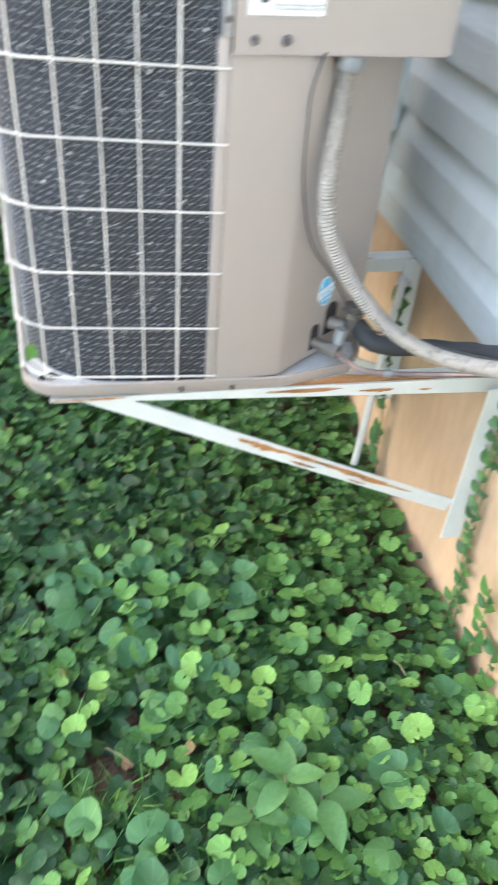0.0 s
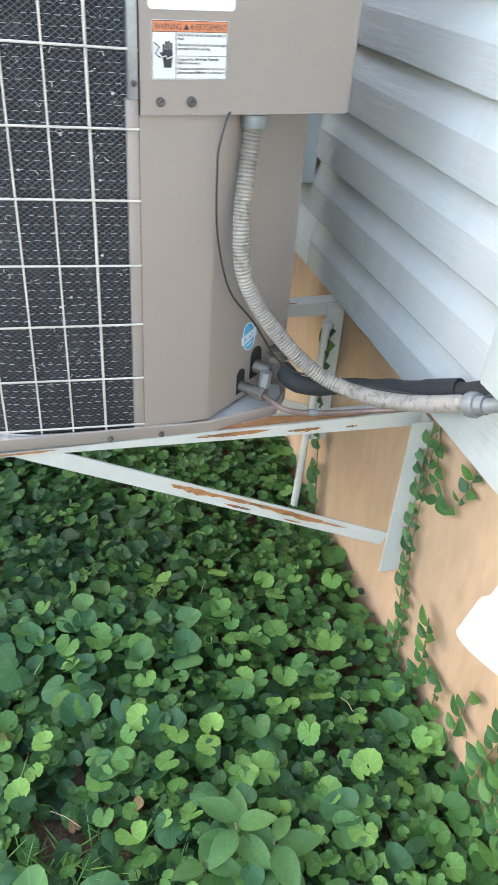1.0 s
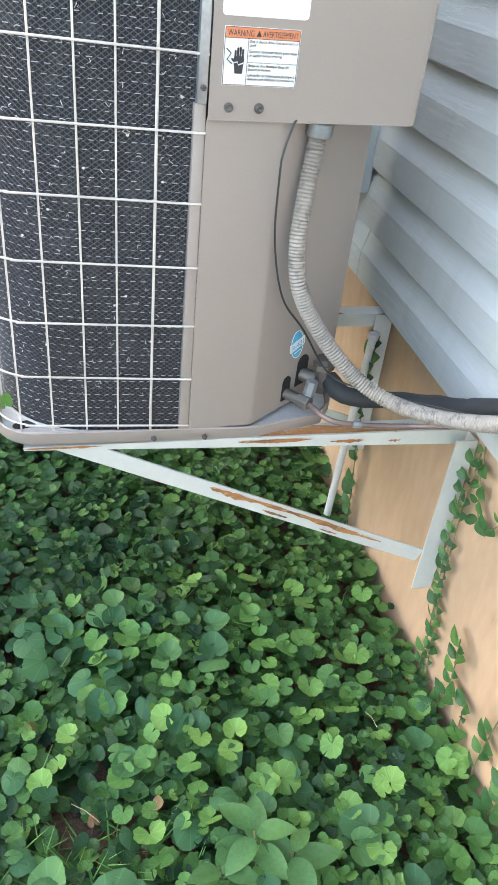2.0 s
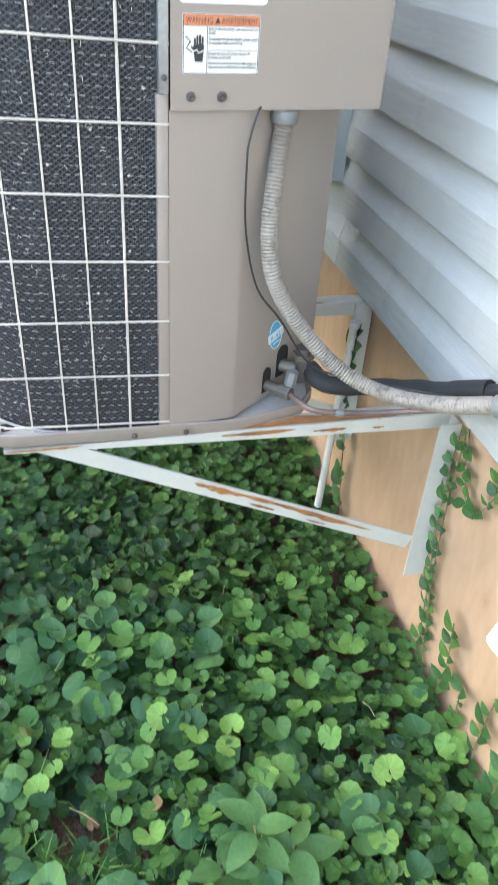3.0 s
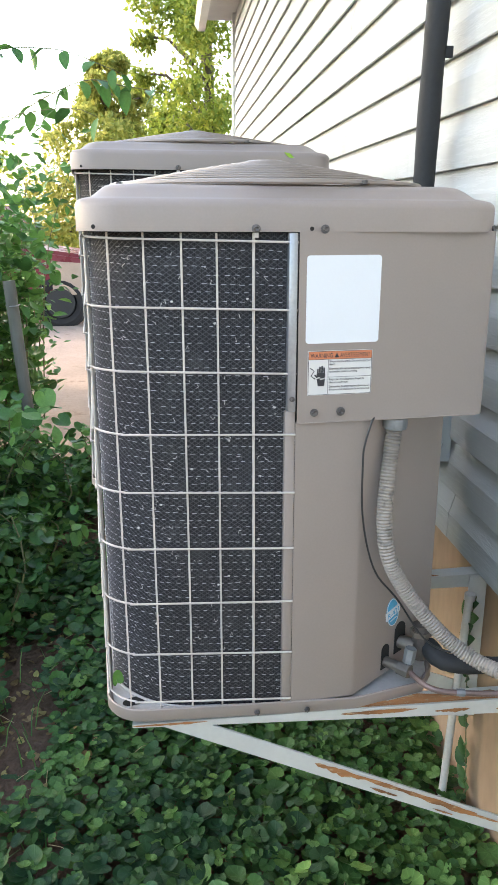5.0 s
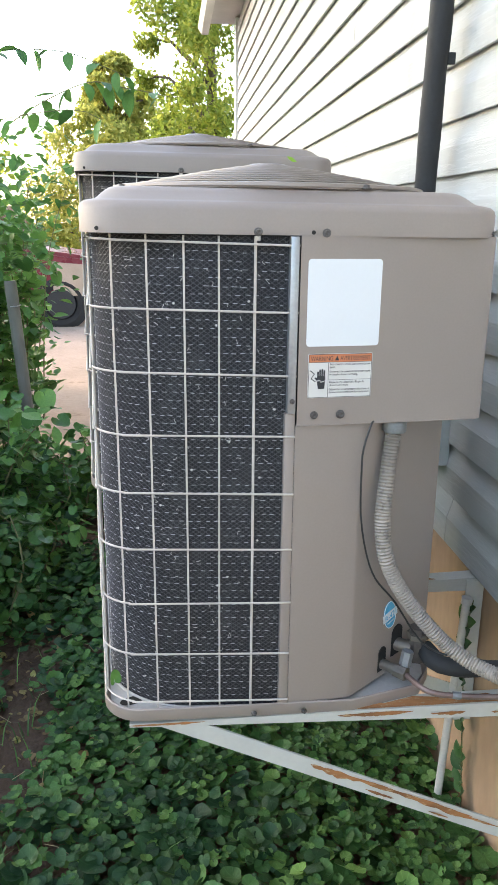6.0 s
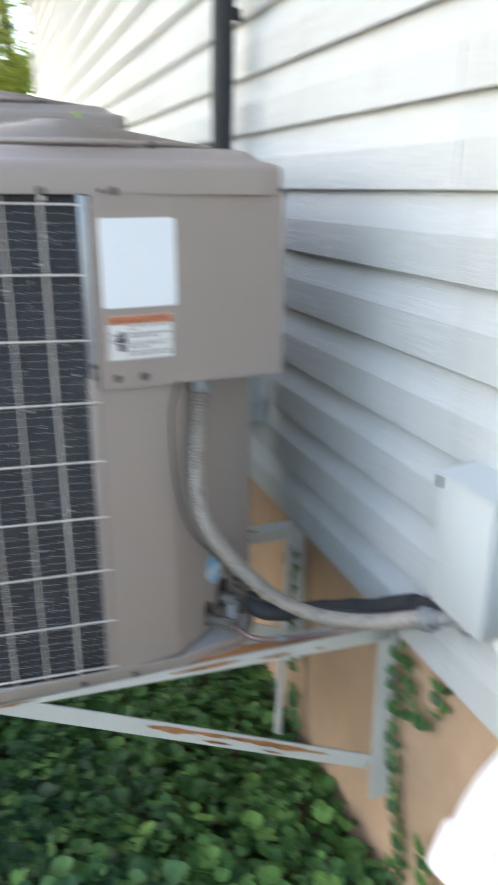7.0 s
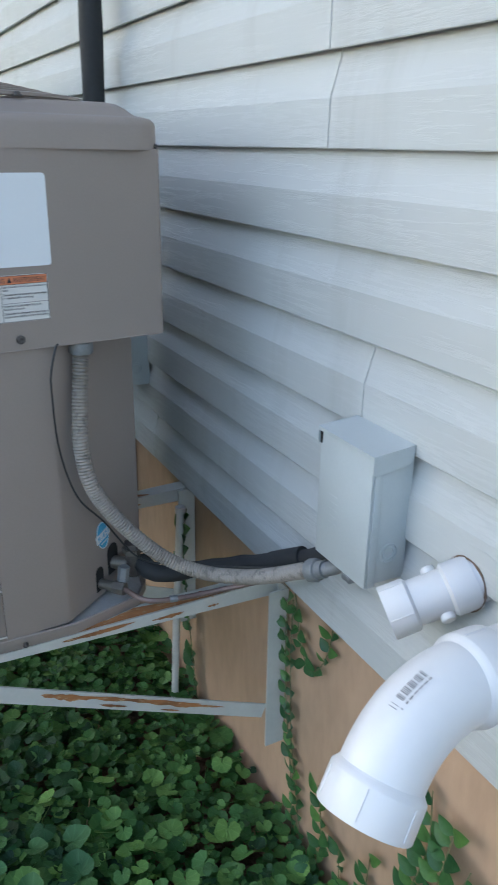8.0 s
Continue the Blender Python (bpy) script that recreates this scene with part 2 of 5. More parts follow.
def part(name, bm, material, parent=None, label="", smooth=40, uv=None):
    """Link a bmesh as one mesh object under a thing or a part."""
    me = bpy.data.meshes.new(name)
    shift = SHIFT.get(parent.name, Vector()) if parent else Vector()
    if shift.length:
        bmesh.ops.translate(bm, verts=bm.verts, vec=-shift)
    if LEANING:
        for v in bm.verts:
            if v.co.x < -0.03:
                v.co.y += (-0.03 - v.co.x) * 0.115 * max(0.0, 1 - v.co.y / 0.6)
                v.co.z += (-0.03 - v.co.x) * (0.028 if v.co.z < 1.428 - BASE else 0.012)
    bm.normal_update()
    bm.to_mesh(me)
    bm.free()
    me.materials.append(material)
    if smooth:
        for p in me.polygons:
            p.use_smooth = True
        me.set_sharp_from_angle(angle=radians(smooth))
    ob = new(name, me)
    if parent:
        ob.parent = parent
        SHIFT[ob.name] = shift
    if label:
        tagged(ob, label)
    return ob


def alone(name, bm, material, label, category, kind="", group="", smooth=40):
    return tagged(part(name, bm, material, None, "", smooth), label, category, group, kind)


def box(x0, x1, y0, y1, z0, z1, bevel=0.0, bm=None, segments=2):
    bm = bm or bmesh.new()
    vs = [bm.verts.new((x, y, z)) for z in (z0, z1) for x, y in ((x0, y0), (x1, y0), (x1, y1), (x0, y1))]
    fs = [bm.faces.new([vs[i] for i in f]) for f in ((3, 2, 1, 0), (4, 5, 6, 7), (0, 1, 5, 4), (1, 2, 6, 5), (2, 3, 7, 6), (3, 0, 4, 7))]
    if bevel:
        es = list({e for f in fs for e in f.edges})
        bmesh.ops.bevel(bm, geom=es, offset=bevel, segments=segments, profile=0.5, affect="EDGES")
    return bm


def prism(points, axis, a, b, bm=None):
    """A closed outline of 2D points drawn out along an axis from a to b."""
    bm = bm or bmesh.new()
    place = {"x": lambda p, h: (h, p[0], p[1]), "y": lambda p, h: (p[0], h, p[1]), "z": lambda p, h: (p[0], p[1], h)}[axis]
    lo = [bm.verts.new(place(p, a)) for p in points]
    hi = [bm.verts.new(place(p, b)) for p in points]
    n = len(points)
    for k in range(n):
        bm.faces.new((lo[k], lo[(k + 1) % n], hi[(k + 1) % n], hi[k]))
    bm.faces.new(lo[::-1])
    bm.faces.new(hi)
    bmesh.ops.recalc_face_normals(bm, faces=bm.faces)
    return bm


def spline(points, step):
    """Points at about even steps along a Catmull-Rom curve."""
    pts = [Vector(p) for p in points]
    pts = [2 * pts[0] - pts[1], *pts, 2 * pts[-1] - pts[-2]]
    out = []
    for a, b, c, d in zip(pts, pts[1:], pts[2:], pts[3:]):
        n = max(2, int((c - b).length / step))
        for k in range(n):
            t = k / n
            out.append(0.5 * (2 * b + (c - a) * t + (2 * a - 5 * b + 4 * c - d) * t * t + (3 * b - a - 3 * c + d) * t ** 3))
    return out + [pts[-2]]


def tube(points, radius, sides=10, bm=None, closed=False, caps=True):
    """A tube along points; radius a number, or a function of the ring's index and count."""
    bm = bm or bmesh.new()
    pts = [Vector(p) for p in points]
    n, rings, side = len(pts), [], None
    for k, p in enumerate(pts):
        if closed:
            ahead = (pts[(k + 1) % n] - pts[k - 1]).normalized()
        else:
            ahead = (pts[min(k + 1, n - 1)] - pts[max(k - 1, 0)]).normalized()
        if side is None:
            side = ahead.cross(Vector((0.3, 0.2, 0.93)) if abs(ahead.z) < 0.9 else Vector((1, 0.1, 0)))
        side = (side - ahead * side.dot(ahead)).normalized()
        up = ahead.cross(side)
        r = radius(k, n) if callable(radius) else radius
        rings.append([bm.verts.new(p + r * (math.cos(a) * side + math.sin(a) * up)) for a in (2 * math.pi * i / sides for i in range(sides))])
    for a, b in zip(rings, rings[1:] + rings[:1] if closed else rings[1:]):
        for i in range(sides):
            bm.faces.new((a[i], a[(i + 1) % sides], b[(i + 1) % sides], b[i]))
    if caps and not closed:
        bm.faces.new(rings[0][::-1])
        bm.faces.new(rings[-1])
    return bm


def rounded(x0, x1, y0, y1, r, n=6):
    """The outline of a rectangle with round corners, from the left front corner on, anticlockwise."""
    out = []
    for cx, cy, a0 in ((x0 + r, y0 + r, 180), (x1 - r, y0 + r, 270), (x1 - r, y1 - r, 0), (x0 + r, y1 - r, 90)):
        out += [(cx + r * math.cos(radians(a0 + 90 * k / n)), cy + r * math.sin(radians(a0 + 90 * k / n))) for k in range(n + 1)]
    return out


def loft(rings, bm=None, close_ends=(False, False)):
    bm = bm or bmesh.new()
    vs = [[bm.verts.new(p) for p in ring] for ring in rings]
    n = len(rings[0])
    for a, b in zip(vs, vs[1:]):
        for i in range(n):
            bm.faces.new((a[i], a[(i + 1) % n], b[(i + 1) % n], b[i]))
    if close_ends[0]:
        bm.faces.new(vs[0][::-1])
    if close_ends[1]:
        bm.faces.new(vs[-1])
    return bm


def sheet(points, z0, z1, thick, bm=None):
    """A bent upright sheet along 2D points, with thickness towards the left of the run."""
    bm = bm or bmesh.new()
    pts = [Vector(p) for p in points]
    inner = []
    for k, p in enumerate(pts):
        d = (pts[min(k + 1, len(pts) - 1)] - pts[max(k - 1, 0)]).normalized()
        inner.append(p + thick * Vector((-d.y, d.x)))
    return prism([tuple(p) for p in pts] + [tuple(p) for p in inner[::-1]], "z", z0, z1, bm)


def screw(at, normal, r, parent, name="screw"):
    """A hex washer-head screw."""
    bm = bmesh.new()
    normal = Vector(normal).normalized()
    turn = normal.to_track_quat("Z", "Y").to_matrix().to_4x4()
    rings = []
    for rad, h in ((r, 0.0), (r, 0.0015), (r * 0.93, 0.002), (r * 0.62, 0.0022), (r * 0.6, 0.005), (r * 0.5, 0.0058), (r * 0.12, 0.0045)):
        rings.append([(rad * math.cos(i * math.pi / 6), rad * math.sin(i * math.pi / 6), h) for i in range(12)])
    loft(rings, bm, (True, True))
    bmesh.ops.transform(bm, matrix=Matrix.Translation(at) @ turn, verts=bm.verts)
    return part(name, bm, STEEL, parent)


def lettering(text, size, m, material, parent, name="lettering", fit_width=0.0):
    """Raised print in the built-in font, as a mesh; m: its place in the frame of the thing."""
    cu = bpy.data.curves.new(name, "FONT")
    cu.body, cu.size, cu.extrude = text, size, 0.00012
    tmp = new(name, cu)
    bpy.context.view_layer.update()
    me = bpy.data.meshes.new_from_object(tmp.evaluated_get(bpy.context.evaluated_depsgraph_get()))
    bpy.data.objects.remove(tmp)
    width = max((v.co.x for v in me.vertices), default=1.0)
    if fit_width:
        me.transform(Matrix.Diagonal((fit_width / width, 1, 1, 1)))
    me.transform(Matrix.Translation(-SHIFT.get(parent.name, Vector())) @ m)
    me.materials.clear()
    me.materials.append(material)
    ob = new(name, me)
    ob.parent = parent
    SHIFT[ob.name] = SHIFT.get(parent.name, Vector())
    return ob


# ---- ground ----
def ground_height(x, y):
    return 0.02 * noise.noise((x * 1.3, y * 1.3, 0)) + 0.012 * noise.noise((x * 5, y * 5, 2))


xs = [-600, -150, -40, -15, *np.linspace(-5, 1.3, 64), 4, 15, 60, 600]
ys = [-600, -150, -40, -12, *np.linspace(-4, 9, 110), 15, 30, 60, 150, 600]
bm = bmesh.new()
grid = [[bm.verts.new((x, y, ground_height(x, y) if abs(x) < 6 and abs(y) < 10 else 0.0)) for x in xs] for y in ys]
for a, b in zip(grid, grid[1:]):
    for i in range(len(xs) - 1):
        bm.faces.new((a[i], a[i + 1], b[i + 1], b[i]))
alone("ground", bm, SOIL, "dark bare soil littered with dry bits", "ground", "structure", smooth=180)

bm = bmesh.new()
yard = [(-7 + 1.6 * math.sin(k * 0.9) * (k < 14), 3.6 + k * 0.9) for k in range(16)]
right = [(0.55 + 0.25 * math.sin(k * 1.7), 3.4 + 0.2 * math.sin(k * 2.1) + k * 0.9) for k in range(16)]
lo = [bm.verts.new((x, y, 0.045)) for x, y in yard]
hi = [bm.verts.new((x, y, 0.045)) for x, y in right]
for k in range(15):
    bm.faces.new((lo[k], hi[k], hi[k + 1], lo[k + 1]))
alone("pavement", bm, SAND, "bare pinkish dirt yard, trodden smooth", "dirt yard", "structure")

# ---- house ----
WALL_X, Y0, Y1, EXPOSE, SILL = 0.918, -3.6, 6.95, 0.127, 0.675
wall = alone("wall_north", box(0.937, 1.12, Y0, Y1, 0.66, 3.37), TRIM, "house wall clad in pale grey Dutch-lap vinyl siding", "wall", "structure")
foundation = alone("wall_foundation", box(0.947, 1.16, Y0, Y1 - 0.02, -0.4, 0.66), FOUNDATION, "tan painted foundation wall with orange-brown stains", "foundation", "structure")
alone("trim", box(0.895, 1.13, Y1, Y1 + 0.1, 0.6, 3.35, 0.006), TRIM, "white corner post at the end of the siding", "trim", "structure")
alone("ceiling", box(0.64, 1.12, Y0, Y1 + 0.35, 3.36, 3.38), SOFFIT, "grey soffit under the eaves", "soffit", "structure")
gutter = thing("gutter", 0.6, Y1 + 0.3, 3.26, "white metal gutter along the eaves", "gutter")
part("trough", prism([(0.56, 3.40), (0.545, 3.32), (0.58, 3.26), (0.65, 3.26), (0.65, 3.40), (0.637, 3.40), (0.637, 3.275), (0.59, 3.275), (0.56, 3.32), (0.574, 3.40)], "y", Y0, Y1 + 0.35), TRIM, gutter)
part("end_cap", prism([(0.56, 3.40), (0.545, 3.32), (0.58, 3.26), (0.65, 3.26), (0.65, 3.40)], "y", Y1 + 0.35, Y1 + 0.354), SOFFIT, gutter)
alone("roof", prism([(0.6, 3.43), (0.6, 3.41), (5.0, 5.4), (5.0, 5.43)], "y", Y0, Y1 + 0.4), ROOFING, "dark shingled roof edge above the eaves", "roof", "structure")

# ---- condensing unit ----
TH, BASE = 5.62, 0.64
LEFT, RIGHT, FRONT, BACK = -0.330, 0.280, 0.0, 0.600
unit = thing("air_conditioner", 0.45, 0.0, BASE, "taupe steel air conditioner with wire guard, standing on wall brackets", "air conditioner", TH, True, "outdoor air conditioners")

LEANING.append(True)  # the guarded front stands slightly skew to the control panel
# base pan: a shallow tray with a cut corner
def pan_outline(grow):
    o = rounded(LEFT - grow, RIGHT + grow, FRONT - 0.004 - grow, BACK + grow, 0.055 + grow, 7)
    cut = [(0.085, FRONT - 0.004 - grow), (0.215 + grow * 0.5, 0.018 - grow), (0.25 + grow, 0.06), (RIGHT + grow, 0.15)]
    return o[:8] + cut + o[16:]

bm = bmesh.new()
rings = [[(x, y, z) for x, y in pan_outline(g)] for g, z in ((-0.004, 0.640), (0.0, 0.640), (0.002, 0.643), (0.002, 0.662), (0.0, 0.664), (-0.003, 0.662), (-0.006, 0.652))]
loft(rings, bm, (True, True))
base_pan = part("base_pan", bm, TAUPE, unit, "taupe base pan with rust along its lip")
bm = loft([[(x, y, z) for x, y in pan_outline(-0.008)] for z in (0.6525, 0.6545)], None, (True, True))
part("pan_floor", bm, PAN_WHITE, unit, "pale dusty pan floor")
for x, y, a in ((-0.288, 0.034, 25),):
    bm = loft([[(0.021 * math.cos(k * math.pi / 8), 0.011 * math.sin(k * math.pi / 8), h) for k in range(16)] for h in (0, 0.0008)], None, (True, True))
    bmesh.ops.transform(bm, matrix=pose(x, y, 0.6552, 0, 0, a), verts=bm.verts)
    part("drain_hole", bm, DARK_HOLE, unit)

# coil with its net: round at the corners
coil_line = rounded(LEFT + 0.015, RIGHT - 0.03, FRONT + 0.014, BACK - 0.016, 0.125, 12)
coil_line = [(-0.038, FRONT + 0.014)] + coil_line[:13][::-1] + coil_line[39:][::-1] + [(0.2, BACK - 0.016)]
bm = bmesh.new()
uvs = bm.loops.layers.uv.new("UVMap")
run, cols = 0.0, []
for k, (x, y) in enumerate(coil_line):
    if k:
        run += math.dist(coil_line[k - 1], (x, y))
    cols.append((bm.verts.new((x, y, 0.656)), bm.verts.new((x, y, 1.432)), run))
for a, b in zip(cols, cols[1:]):
    f = bm.faces.new((a[0], a[1], b[1], b[0]))
    for loop, (r, z) in zip(f.loops, ((a[2], 0.656), (a[2], 1.432), (b[2], 1.432), (b[2], 0.656))):
        loop[uvs].uv = (r, z)
coil = part("coil", bm, COIL, unit, "black finned coil behind fine diamond net", 60)
inner = [(x * 0.93 - 0.0, 0.3 + (y - 0.3) * 0.93) for x, y in coil_line]
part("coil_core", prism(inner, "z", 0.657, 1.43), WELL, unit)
# a pale lip where the coil meets the pan
part("coil_seal", tube([(x - 0.003 * (x < -0.2), y - 0.003 * (y < 0.1), 0.657) for x, y in coil_line], 0.0025, 6), PAN_WHITE, unit)

# diamond net stretched over the coil, and the bright wire ends that show through it
def coil_point(run, z, out):
    """A place on the coil's face, run metres along it from the corner post, a little outside it."""
    for k in range(1, len(coil_line)):
        step = math.dist(coil_line[k - 1], coil_line[k])
        if run <= step or k == len(coil_line) - 1:
            p, q = Vector(coil_line[k - 1]), Vector(coil_line[k])
            d = (q - p).normalized()
            c = p + d * run
            return Vector((c.x + d.y * out, c.y - d.x * out, z))
        run -= step


NET_RUN, NET_W, NET_H = 0.78, 0.0098, 0.0072
columns = [coil_point(NET_RUN * k / 104, 0.0, -0.0035) for k in range(105)]
bm = bmesh.new()
for lean in (1, -1):
    rise = NET_RUN * NET_H / NET_W
    start = 0.658 - (rise if lean > 0 else 0.0)
    while start < 1.43 + (0.0 if lean > 0 else rise):
        line = []
        for k, c in enumerate(columns):
            z = start + lean * rise * k / 104
            if 0.658 < z < 1.431:
                line.append(Vector((c.x, c.y, z)))
        if len(line) > 2:
            tube(line, 0.00052, 3, bm, caps=False)
        start += NET_H
part("coil_net", bm, NET, unit, "fine dark diamond net over the coil", 0)["kind"] = "stuff"
end_rng = random.Random(12)
bm = bmesh.new()
for row in range(63):
    z0 = 0.668 + 0.0121 * row
    for k in range(56):
        if end_rng.random() < 0.05:
            continue
        r0 = 0.004 + 0.0136 * k + (0.0055 if row % 2 else 0.0) + end_rng.gauss(0, 0.0008)
        L = end_rng.uniform(0.0055, 0.0078)
        z = z0 + end_rng.gauss(0, 0.0005)
        tube([coil_point(r0, z, -0.0042), coil_point(r0 + L, z + end_rng.gauss(0, 0.0003), -0.0042)], end_rng.uniform(0.00035, 0.0006), 4, bm)
part("fin_edge_pattern", bm, FIN_END, unit, "rows of short bright wire ends", 0)["kind"] = "stuff"

# wire guard
guard_line = rounded(LEFT + 0.001, RIGHT, FRONT + 0.002, BACK - 0.002, 0.062, 8)
guard_line = [(-0.028, FRONT + 0.002)] + guard_line[:9][::-1] + guard_line[27:][::-1] + [(0.2, BACK - 0.002)]
ROWS_Z = [1.4185, 1.3235, 1.230, 1.1365, 1.043, 0.9495, 0.856, 0.7625, 0.674]
for k, z in enumerate(ROWS_Z):
    pts = []
    for j, (x, y) in enumerate(guard_line):
        pts.append((x, y, z + 0.0012 * math.sin(k * 2.3 + (x - y) * 9) * (0 < j < len(guard_line) - 1)))
    part("guard_wire", tube(spline(pts, 0.012), 0.0017, 7), WIRE, unit)
uprights = [(x, FRONT + 0.0055) for x in (-0.2935, -0.2445, -0.192, -0.1425, -0.0905)]
uprights += [(LEFT + 0.0045, 0.07 + 0.052 * k) for k in range(10)] + [(-0.25 + 0.06 * k, BACK - 0.006) for k in range(7)]
for k, (x, y) in enumerate(uprights):
    if k == 0:
        y += 0.0085
    bend = 0.0015 * math.sin(k * 3.1)
    part("guard_wire", tube(spline([(x, y, 1.43), (x + bend, y, 1.2), (x - bend, y, 0.95), (x, y, 0.655)], 0.05), 0.00155 if k != 4 else 0.0021, 7), WIRE, unit)
part("guard_strip", box(-0.0415, -0.0285, 0.0, 0.012, 1.172, 1.4315, 0.002), GALV, unit, "bare galvanized strip")
part("corner_post", box(-0.0435, -0.0277, 0.0045, 0.02, 0.662, 1.172, 0.0015), TAUPE, unit)
screw((-0.0345, -0.0005, 1.192), (0, -1, 0), 0.004, unit)

# lower panel: front, cut corner, side and back
low = [(-0.0275, 0.004), (0.078, 0.004), (0.086, 0.0065), (RIGHT - 0.006, 0.128), (RIGHT - 0.004, 0.136), (RIGHT - 0.004, BACK - 0.03), (RIGHT - 0.03, BACK - 0.004), (0.19, BACK - 0.004)]
low_panel = part("corner_panel", sheet(low, 0.663, 1.1535, 0.0015), TAUPE, unit, "taupe corner panel with dark valve openings", 25)
# control box cover
cover = [(-0.0265, 0.0), (RIGHT - 0.014, 0.0), (RIGHT - 0.006, 0.003), (RIGHT - 0.001, 0.010), (RIGHT, 0.018), (RIGHT, 0.30)]
bm = sheet(cover, 1.1535, 1.4325, 0.0012)
part("control_cover", bm, TAUPE, unit, "flat taupe control box cover", 25)
floor_pts = [(x, y) for x, y in cover[:-1]] + [(RIGHT, 0.14), (0.085, 0.0085), (-0.0265, 0.003)]
part("cover_floor", prism([(x, y + 0.0012) for x, y in floor_pts], "z", 1.1545, 1.156), TAUPE, unit)
part("cover_lip", tube([(-0.0265, -0.0004, 1.154), (0.1, -0.0004, 1.154), (RIGHT - 0.014, -0.0004, 1.154)], 0.0011, 6), TAUPE, unit)

# lid: skirt, shoulder and rise to the round fan opening
def lid_ring(inset, z, r):
    return [(x, y, z) for x, y in rounded(LEFT - 0.005 + inset, RIGHT + 0.006 - inset, FRONT - 0.011 + inset, BACK + 0.006 - inset, r, 10)]

def circle_ring(radius, z):
    cx, cy = (LEFT + RIGHT) / 2, (FRONT + BACK) / 2
    out = []
    for a0 in (180, 270, 0, 90):
        out += [(cx + radius * math.cos(radians(a0 + 90 * k / 10)), cy + radius * math.sin(radians(a0 + 90 * k / 10)), z) for k in range(11)]
    return out

bm = loft([lid_ring(0.0015, 1.431, 0.056), lid_ring(0.0, 1.431, 0.058), lid_ring(0.0, 1.4635, 0.058), lid_ring(0.0015, 1.469, 0.058), lid_ring(0.006, 1.4735, 0.056),
           lid_ring(0.012, 1.4755, 0.055), lid_ring(0.024, 1.478, 0.052), lid_ring(0.036, 1.488, 0.05), lid_ring(0.044, 1.4935, 0.05), lid_ring(0.052, 1.4955, 0.05), circle_ring(0.2535, 1.4985), circle_ring(0.249, 1.4975), circle_ring(0.247, 1.46)])
lid = part("lid", bm, TAUPE, unit, "rounded taupe lid with a stepped shoulder", 50)
for x, y, n in ((-0.0905, FRONT - 0.011, (0, -1, 0)), (0.0065, FRONT - 0.011, (0, -1, 0)), (0.2695, 0.0115, (0.76, -0.65, 0))):
    screw((x, y, 1.4365), n, 0.0062, lid)
for x in (-0.0125, -0.311):
    bm = loft([[(0.003 * math.cos(k * math.pi / 5), 0.003 * math.sin(k * math.pi / 5), h) for k in range(10)] for h in (0, 0.0006)], None, (True, True))
    bmesh.ops.transform(bm, matrix=pose(x, FRONT - 0.011 + (0.0065 if x < -0.3 else 0), 1.437, 90, 0, -22 if x < -0.3 else 0), verts=bm.verts)
    part("screw_hole", bm, DARK_HOLE, lid)
part("clip", box(-0.094, -0.087, FRONT - 0.0115, FRONT - 0.0095, 1.4235, 1.433, 0.0008), WIRE, lid)

# fan guard: rings and spokes over a near-black disc that stands in for the shaded well
cx, cy = (LEFT + RIGHT) / 2 + 0.014, (FRONT + BACK) / 2
def dome(r):
    return 1.502 + 0.046 * (1 - (r / 0.265) ** 1.2)

fan_guard = part("fan_guard", tube([(cx + 0.265 * math.cos(a), cy + 0.265 * math.sin(a), 1.502) for a in np.linspace(0, 2 * math.pi, 72, endpoint=False)], 0.004, 6, closed=True), TAUPE, unit, "domed taupe fan guard of concentric rings")
for k in range(11):
    r = 0.040 + 0.0208 * k
    part("ring", tube([(cx + r * math.cos(a), cy + r * math.sin(a), dome(r)) for a in np.linspace(0, 2 * math.pi, 64, endpoint=False)], 0.0015, 6, closed=True), TAUPE, fan_guard)
for k in range(8):
    a = radians(45 * k + 14)
    part("spoke", tube([(cx + r * math.cos(a), cy + r * math.sin(a), dome(r) - 0.004) for r in np.linspace(0.03, 0.266, 10)], 0.0022, 6), TAUPE, fan_guard)
bm = loft([[(cx + r * math.cos(i * math.pi / 16), cy + r * math.sin(i * math.pi / 16), z) for i in range(32)] for r, z in ((0.034, 1.541), (0.034, 1.5455), (0.03, 1.5475), (0.012, 1.5485))], None, (True, True))
part("hub_cap", bm, TAUPE, fan_guard)
for k in range(4):
    a = radians(90 * k + 20)
    screw((cx + 0.272 * math.cos(a), cy + 0.272 * math.sin(a), 1.4985), (0, 0, 1), 0.008, fan_guard)
part("fan_well", prism([(cx + 0.245 * math.cos(i * math.pi / 16), cy + 0.245 * math.sin(i * math.pi / 16)) for i in range(32)], "z", 1.434, 1.455), WELL, unit)
blade = bmesh.new()
for k in range(3):
    a0 = radians(120 * k + 30)
    pts = [(0.05, -0.25, -0.012), (0.22, -0.35, -0.02), (0.22, 0.4, 0.022), (0.05, 0.25, 0.012)]
    vs = [blade.verts.new((cx + r * math.cos(a0 + da), cy + r * math.sin(a0 + da), 1.478 + dz)) for r, da, dz in pts]
    ws = [blade.verts.new(v.co + Vector((0, 0, -0.002))) for v in vs]
    blade.faces.new(vs)
    blade.faces.new(ws[::-1])
    for i in range(4):
        blade.faces.new((vs[i], ws[i], ws[(i + 1) % 4], vs[(i + 1) % 4]))
part("fan", blade, WELL, unit)

